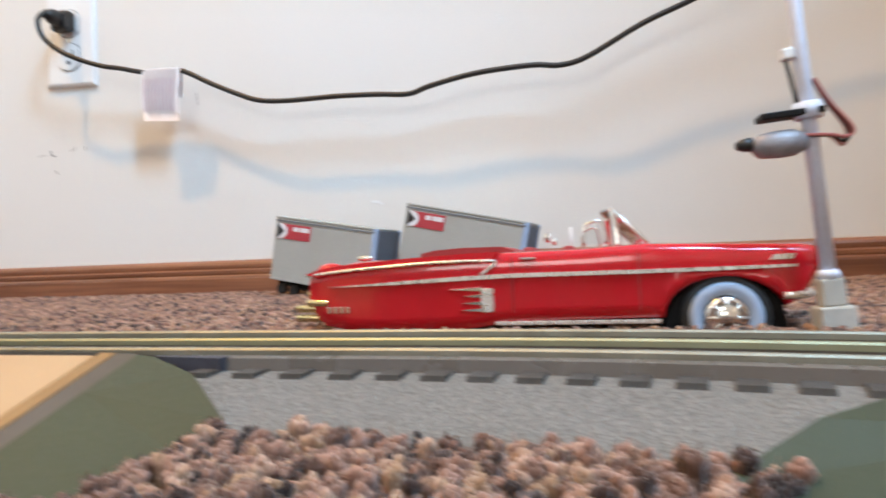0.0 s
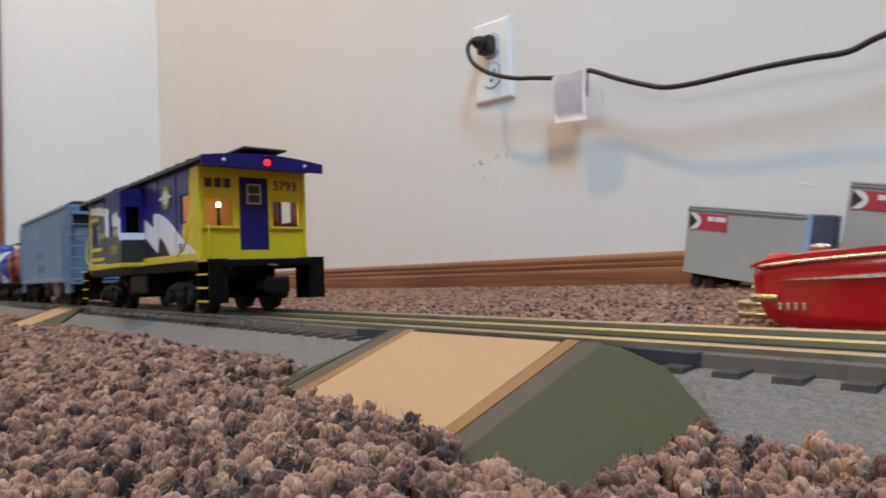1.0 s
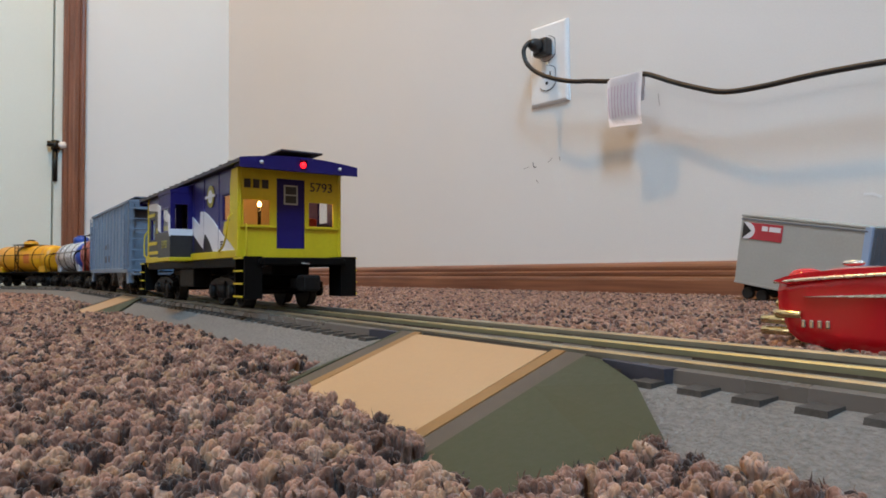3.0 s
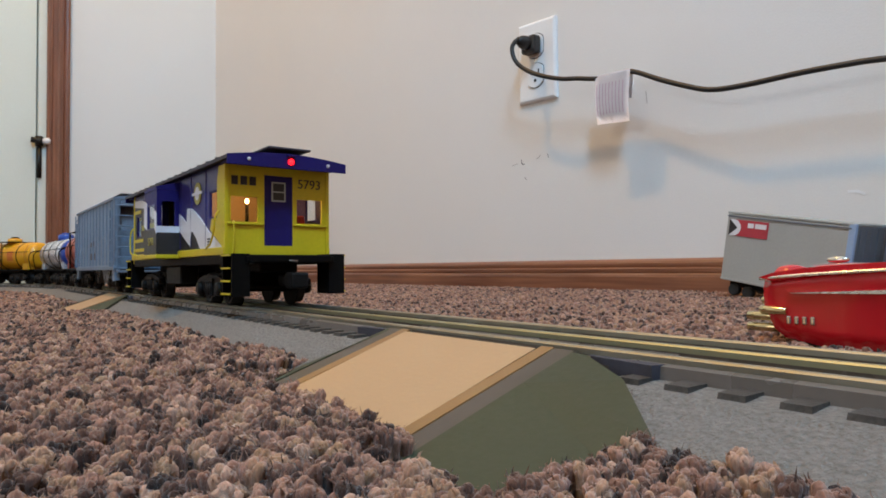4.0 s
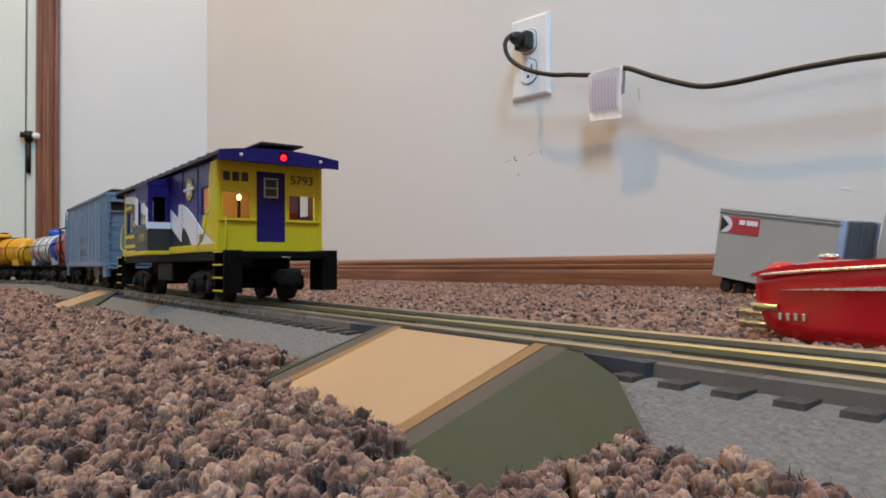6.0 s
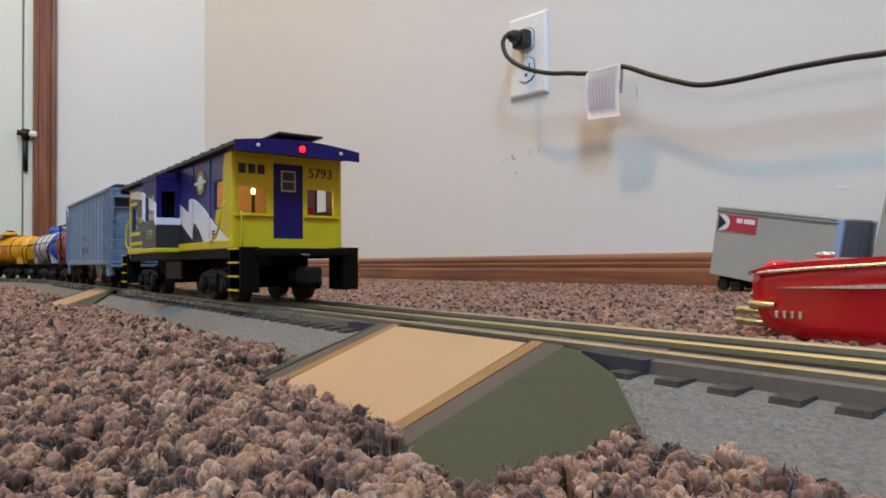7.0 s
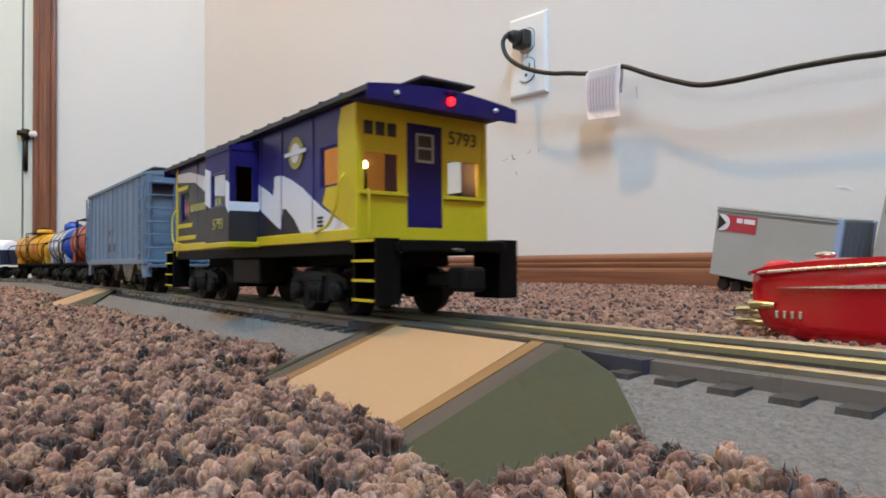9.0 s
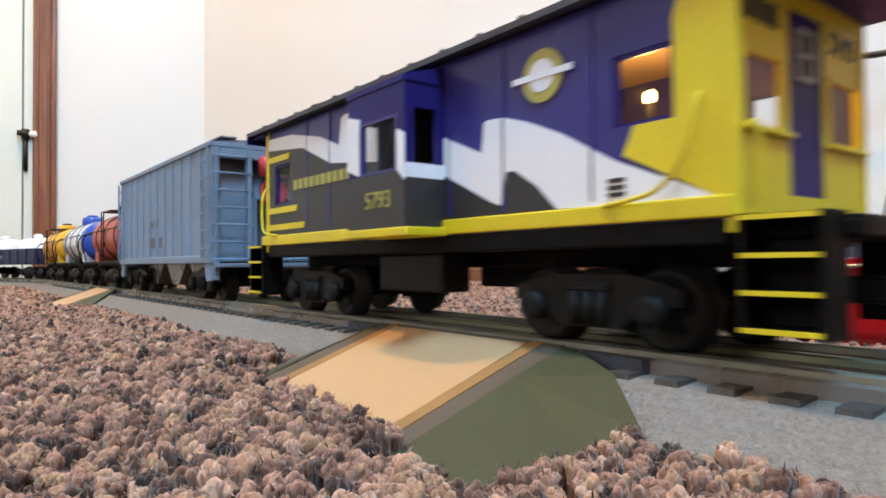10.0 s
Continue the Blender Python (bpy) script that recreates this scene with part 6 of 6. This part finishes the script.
def hopper():
    ob = thing("covered_hopper", "worn grey-blue toy covered hopper with end ladders", "toy train car")
    L, W, Z0, Z1 = 0.0955, 0.0285, 0.0195, 0.0780
    C = L - 0.0130  # ends of the closed body
    part("body", boxm(-C, C, -W, W, Z0, Z1 - 0.003, 0.0008), M_HOPPER, ob)
    part("top_chord", boxm(-L, L, -W - 0.0010, W + 0.0010, Z1 - 0.0034, Z1 - 0.0010, 0.0004), M_HOPPER, ob)
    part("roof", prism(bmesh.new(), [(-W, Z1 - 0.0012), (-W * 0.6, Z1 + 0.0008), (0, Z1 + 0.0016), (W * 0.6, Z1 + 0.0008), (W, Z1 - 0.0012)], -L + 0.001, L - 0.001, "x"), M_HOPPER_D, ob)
    for sg in (-1, 1):
        part("side_sill", boxm(-L, L, *sorted((sg * (W - 0.002), sg * (W + 0.0010))), Z0 - 0.001, Z0 + 0.0028, 0.0004), M_HOPPER, ob)
        n = 11
        for k in range(n):
            x = -C + 0.003 + k * (2 * C - 0.006) / (n - 1)
            part("side_post", boxm(x - 0.0009, x + 0.0009, *sorted((sg * W, sg * (W + 0.0008))), Z0 + 0.003, Z1 - 0.0036), M_HOPPER, ob)
        for x0, x1, z0, z1 in ((-0.016, -0.009, 0.040, 0.044), (-0.005, 0.002, 0.040, 0.045), (-0.018, -0.012, 0.028, 0.034), (-0.010, -0.006, 0.028, 0.034), (0.004, 0.010, 0.028, 0.034)):
            decal(ob, "worn_print", [(x0, z0), (x1, z0), (x1, z1), (x0, z1)], sg * (W + 0.0002), M_RUST, "worn dark lettering bar")
        for e in (-1, 1):
            # end bay: side plate, corner post, side and end ladders
            part("end_side_plate", boxm(*sorted((e * (C + 0.0002), e * (L - 0.0022))), *sorted((sg * (W - 0.0012), sg * (W - 0.0002))), Z0, Z1 - 0.0036), M_HOPPER, ob)
            part("corner_post", boxm(*sorted((e * (L - 0.0024), e * L)), *sorted((sg * (W - 0.0040), sg * W)), Z0 - 0.009, Z1 - 0.0034, 0.0003), M_HOPPER, ob)
            lad = part("side_ladder", boxm(*sorted((e * (L - 0.0105), e * (L - 0.0095))), *sorted((sg * (W + 0.0012), sg * (W + 0.0022))), Z0 + 0.002, Z1 - 0.012), M_HOPPER, ob, "grey-blue ladder")
            part("stile", boxm(*sorted((e * (L - 0.0015), e * (L - 0.0005))), *sorted((sg * (W + 0.0012), sg * (W + 0.0022))), Z0 + 0.002, Z1 - 0.004), M_HOPPER, lad)
            for k in range(6):
                z = Z0 + 0.006 + k * 0.0085
                part("rung", cyl(bmesh.new(), (e * (L - 0.0103), sg * (W + 0.0018), z), (e * (L - 0.0010), sg * (W + 0.0018), z), 0.00045, seg=6), M_HOPPER, lad)
            end = part("end_ladder", boxm(*sorted((e * (L + 0.0010), e * (L + 0.0020))), *sorted((sg * (W - 0.0022), sg * (W - 0.0010))), Z0 - 0.004, Z1 - 0.0036), M_HOPPER, ob, "grey-blue ladder")
            part("stile", boxm(*sorted((e * (L - 0.0024), e * (L + 0.0020))), *sorted((sg * (W - 0.0190), sg * (W - 0.0172))), Z0, Z1 - 0.0036), M_HOPPER, end)
            for k in range(7):
                z = Z0 + 0.001 + k * 0.0083
                part("rung", cyl(bmesh.new(), (e * (L + 0.0016), sg * (W + 0.0008), z), (e * (L + 0.0016), sg * (W - 0.0200), z), 0.0005, seg=6), M_HOPPER, end)
            part("end_sheet", boxm(*sorted((e * (L - 0.0030), e * (L - 0.0024))), *sorted((sg * (W - 0.0040), sg * 0.0050)), Z0, 0.0510), M_HOPPER, ob, "grey-blue lower end sheet")
            part("step_plate", prism(bmesh.new(), [(e * (L - 0.012), 0.0205), (e * L, 0.0205), (e * (L - 0.002), 0.0100), (e * (L - 0.008), 0.0100)], sg * (W - 0.0015), sg * W), M_HOPPER, ob)
    for e in (-1, 1):
        # darker grey-blue stands in for the shade below the roof's overhang
        part("slope_sheet", prism(bmesh.new(), [(e * (C + 0.0003), 0.0730), (e * (C + 0.0013), 0.0730), (e * (L - 0.0032), 0.0505), (e * (C + 0.0003), 0.0505)], -W + 0.0014, W - 0.0014), M_HOPPER_D, ob, "slope sheet darkened in colour for shade under the roof")
        part("end_beam", boxm(*sorted((e * (L - 0.0028), e * L)), -W + 0.0042, W - 0.0042, Z1 - 0.0085, Z1 - 0.0036, 0.0004), M_HOPPER, ob)
        part("end_platform", boxm(*sorted((e * C, e * (L + 0.0060))), -W + 0.001, W - 0.001, 0.0165, 0.0185, 0.0004), M_HOPPER_D, ob)
        part("brake_cylinder", lathe(bmesh.new(), [(-0.008, 0.001), (-0.0075, 0.0052), (0.0065, 0.0052), (0.007, 0.001)], "y", 16, (e * (L + 0.0045), 0.002, 0.0660)), M_RED_P, ob, "small red brake cylinder")
        part("brake_wheel", lathe(bmesh.new(), [(e * (L + 0.0010), 0.0070), (e * (L + 0.0022), 0.0074), (e * (L + 0.0030), 0.0066)], "x", 18, (0, 0.002, 0.0540)), M_RED_P, ob, "red brake wheel")
        part("drawbar", boxm(*sorted((e * (L - 0.01), e * (L + 0.0100))), -0.0030, 0.0030, 0.0105, 0.0150, 0.0006), M_IRON, ob)
        coupler(ob, e * (L + 0.0060), e)
    for k in range(3):
        x = -0.046 + 0.046 * k
        part("hopper_bay", prism(bmesh.new(), [(x - 0.021, 0.0200), (x + 0.021, 0.0200), (x + 0.006, 0.0060), (x - 0.006, 0.0060)], -0.018, 0.018), M_TROUGH, ob, "grey-brown outlet bay")
    for k in range(4):
        x = -0.066 + 0.044 * k
        part("hatch", boxm(x - 0.011, x + 0.011, -0.013, 0.013, Z1 + 0.0008, Z1 + 0.0030, 0.0008), M_HOPPER_D, ob)
    part("roof_walk", boxm(-L, L, -0.024, -0.016, Z1 + 0.0014, Z1 + 0.0020), M_HOPPER_D, ob)
    for x in (-0.068, 0.068):
        bogie(ob, x)
    return ob


def tank_car(label, m_tank, m_end, m_dome, walkway, sign=None):
    ob = thing("tank_car", label, "toy train car", group="toy tank cars")
    R, H, ZC = 0.0205, 0.068, 0.0415
    part("tank", lathe(bmesh.new(), [(-H + 0.014, R - 0.0002), (-H + 0.0142, R)] + [(x, R) for x in (-0.025, 0.025)] + [(H - 0.0142, R), (H - 0.014, R - 0.0002)], "x", 36, (0, 0, ZC)), m_tank, ob)
    for e in (-1, 1):
        part("tank_end", lathe(bmesh.new(), [(e * a, r) for a, r in ((H - 0.0142, R - 0.0001), (H - 0.008, R - 0.0006), (H - 0.003, R * 0.88), (H - 0.0005, R * 0.6), (H, R * 0.15))], "x", 36, (0, 0, ZC)), m_end, ob)
        part("saddle", boxm(*sorted((e * (H - 0.022), e * (H - 0.008))), -0.017, 0.017, 0.0195, 0.0330, 0.0008), m_tank, ob)
        part("end_rail", tube([(e * (H + 0.006), -0.022, 0.020), (e * (H + 0.006), -0.022, 0.046), (e * (H + 0.006), 0.022, 0.046), (e * (H + 0.006), 0.022, 0.020)], 0.0006, 6), M_BLACK_P, ob)
        coupler(ob, e * (H + 0.004), e)
    for x in (-0.036, -0.004, 0.036):
        part("tank_band", lathe(bmesh.new(), [(x - 0.0009, R + 0.0001), (x - 0.0007, R + 0.0005), (x + 0.0007, R + 0.0005), (x + 0.0009, R + 0.0001)], "x", 36, (0, 0, ZC)), M_BLACK_P, ob, "black band")
    dome = part("dome", lathe(bmesh.new(), [(ZC + R - 0.002, 0.0100), (ZC + R + 0.0050, 0.0098), (ZC + R + 0.0068, 0.0080), (ZC + R + 0.0075, 0.0030)], "z", 22), m_dome, ob)
    part("dome_lid", lathe(bmesh.new(), [(ZC + R + 0.0070, 0.0056), (ZC + R + 0.0088, 0.0054), (ZC + R + 0.0094, 0.0020)], "z", 16), M_BLACK_P if walkway else m_dome, dome)
    if walkway:
        part("dome_platform", boxm(-0.016, 0.016, -0.019, 0.019, ZC + R + 0.0006, ZC + R + 0.0016), M_BLACK_P, ob, "black dome platform")
        for sg in (-1, 1):
            lad = part("ladder", boxm(-0.0046, -0.0038, *sorted((sg * (R + 0.0012), sg * (R + 0.0020))), 0.021, ZC + R + 0.001), M_BLACK_P, ob)
            part("ladder_rail", boxm(0.0038, 0.0046, *sorted((sg * (R + 0.0012), sg * (R + 0.0020))), 0.021, ZC + R + 0.001), M_BLACK_P, lad)
            for k in range(7):
                part("rung", boxm(-0.004, 0.004, *sorted((sg * (R + 0.0013), sg * (R + 0.0019))), 0.024 + 0.0056 * k, 0.0248 + 0.0056 * k), M_BLACK_P, lad)
    if sign:
        for sg in (-1, 1):
            bm = bmesh.new()
            ang = [radians(a) for a in (-20, -10, 0, 10, 20)]
            lo = [bm.verts.new((0.014, sg * (R + 0.0003) * math.cos(a), ZC + (R + 0.0003) * math.sin(a))) for a in ang]
            hi = [bm.verts.new((0.028, sg * (R + 0.0003) * math.cos(a), ZC + (R + 0.0003) * math.sin(a))) for a in ang]
            for i in range(4):
                bm.faces.new((lo[i], lo[i + 1], hi[i + 1], hi[i]))
            part("sign_patch", bm, sign, ob, "orange-red square mark")
    part("frame", boxm(-H - 0.008, H + 0.008, -0.012, 0.012, 0.0165, 0.0215, 0.0008), M_BLACK_P, ob)
    for sg in (-1, 1):
        part("side_rail", tube([(-H, sg * (R + 0.002), 0.047), (0, sg * (R + 0.002), 0.047), (H, sg * (R + 0.002), 0.047)], 0.0005, 6), M_BLACK_P, ob)
        part("running_board", boxm(-H - 0.006, H + 0.006, *sorted((sg * 0.013, sg * 0.0245)), 0.0195, 0.0212, 0.0004), M_BLACK_P, ob)
    for x in (-0.047, 0.047):
        bogie(ob, x)
    return ob


def gondola():
    ob = thing("gondola_car", "dark navy toy gondola car carrying two white tanks", "toy train car")
    L, W = 0.100, 0.027
    part("floor", boxm(-L, L, -W, W, 0.0200, 0.0225, 0.0004), M_GON, ob)
    for sg in (-1, 1):
        part("side", boxm(-L, L, *sorted((sg * (W - 0.0015), sg * W)), 0.0200, 0.0420, 0.0005), M_GON, ob)
        for k in range(9):
            x = -L + 0.006 + k * (2 * L - 0.012) / 8
            part("stake", boxm(x - 0.001, x + 0.001, *sorted((sg * W, sg * (W + 0.0012))), 0.0205, 0.0415), M_GON, ob)
        part("white_mark", boxm(-0.004, 0.002, *sorted((sg * (W + 0.0001), sg * (W + 0.0004))), 0.029, 0.033), M_WHITE_P, ob)
        part("end", boxm(*sorted((sg * L, sg * (L - 0.0015))), -W, W, 0.0200, 0.0420, 0.0005), M_GON, ob)
        coupler(ob, sg * (L - 0.004), sg)
    for x in (-0.048, 0.048):
        tk = part("load_tank", lathe(bmesh.new(), [(-0.036, 0.004), (-0.034, 0.0140), (-0.030, 0.0175), (0.030, 0.0175), (0.034, 0.0140), (0.036, 0.004)], "x", 26, (x, 0, 0.0400)), M_WTANK, ob, "white cylindrical tank load")
        part("tank_fitting", lathe(bmesh.new(), [(0.0565, 0.006), (0.0620, 0.006), (0.0635, 0.003)], "z", 14, (x, 0, 0)), M_WTANK, tk)
    for x in (-0.070, 0.070):
        bogie(ob, x)
    return ob


CAB, HOP = caboose(), hopper()
T_RED = tank_car("orange-red toy tank car with black railings", M_RED_T, M_RED_T, M_BLACK_P, True)
T_BLUE = tank_car("shiny silver toy tank car with blue ends and dome", M_SILVER, M_TBLUE, M_TBLUE, False)
T_YEL = tank_car("orange-yellow toy tank car with a black dome platform", M_YEL_T, M_YEL_T, M_YEL_T, True, M_RED_S)
GON = gondola()
# each car: middle behind the caboose's front wall, half its truck spacing
CONSIST = [(CAB, -0.0965, 0.063), (HOP, -0.3520, 0.068), (T_RED, -0.548, 0.047), (T_BLUE, -0.720, 0.047), (T_YEL, -0.892, 0.047), (GON, -1.088, 0.070)]
# the caboose's front wall along the track, by seconds
RUN = [(0.0, -0.2560), (5.9, -0.2560), (6.2, -0.2535), (6.5, -0.2465), (7.0, -0.2325), (7.5, -0.2250), (8.0, -0.2033), (8.5, -0.1672), (9.0, -0.1235), (9.5, -0.0670), (10.0, 0.0)]


def ahead_at(t):
    """The train's place at t, eased between the known times."""
    for i in range(len(RUN) - 1):
        if t <= RUN[i + 1][0]:
            break
    (t0, s0), (t1, s1) = RUN[i], RUN[i + 1]
    def slope(k):
        a, b = RUN[max(k - 1, 0)], RUN[min(k + 1, len(RUN) - 1)]
        return (b[1] - a[1]) / (b[0] - a[0])
    h = t1 - t0
    f = (t - t0) / h
    m0, m1 = (0.0 if i == 0 else slope(i)) * h, (0.0 if i == 0 else slope(i + 1)) * h
    return (2 * f ** 3 - 3 * f ** 2 + 1) * s0 + (f ** 3 - 2 * f * f + f) * m0 + (-2 * f ** 3 + 3 * f * f) * s1 + (f ** 3 - f * f) * m1


def motions():
    for car, back, half in CONSIST:
        rows = []
        for t in [0.0, 3.0, 5.8, 5.9] + [6.0 + 0.2 * k for k in range(21)]:
            s = ahead_at(t) + back
            a, b = track_pose(s - half).translation, track_pose(s + half).translation
            mid, d = (a + b) / 2, b - a
            rows.append((t, pose(mid.x, mid.y, mid.z, 0, 0, math.degrees(math.atan2(d.y, d.x)))))
        walk(car, rows)
    for ws, place in ROLLING:
        rows = []
        for t in [0.0, 5.8] + [6.0 + k / 15 for k in range(61)]:
            turn = (ahead_at(t) - RUN[0][1]) / WHEEL_R
            rows.append((t, pose(*place) @ Matrix.Rotation(turn, 4, "Y")))
        walk(ws, rows)


motions()
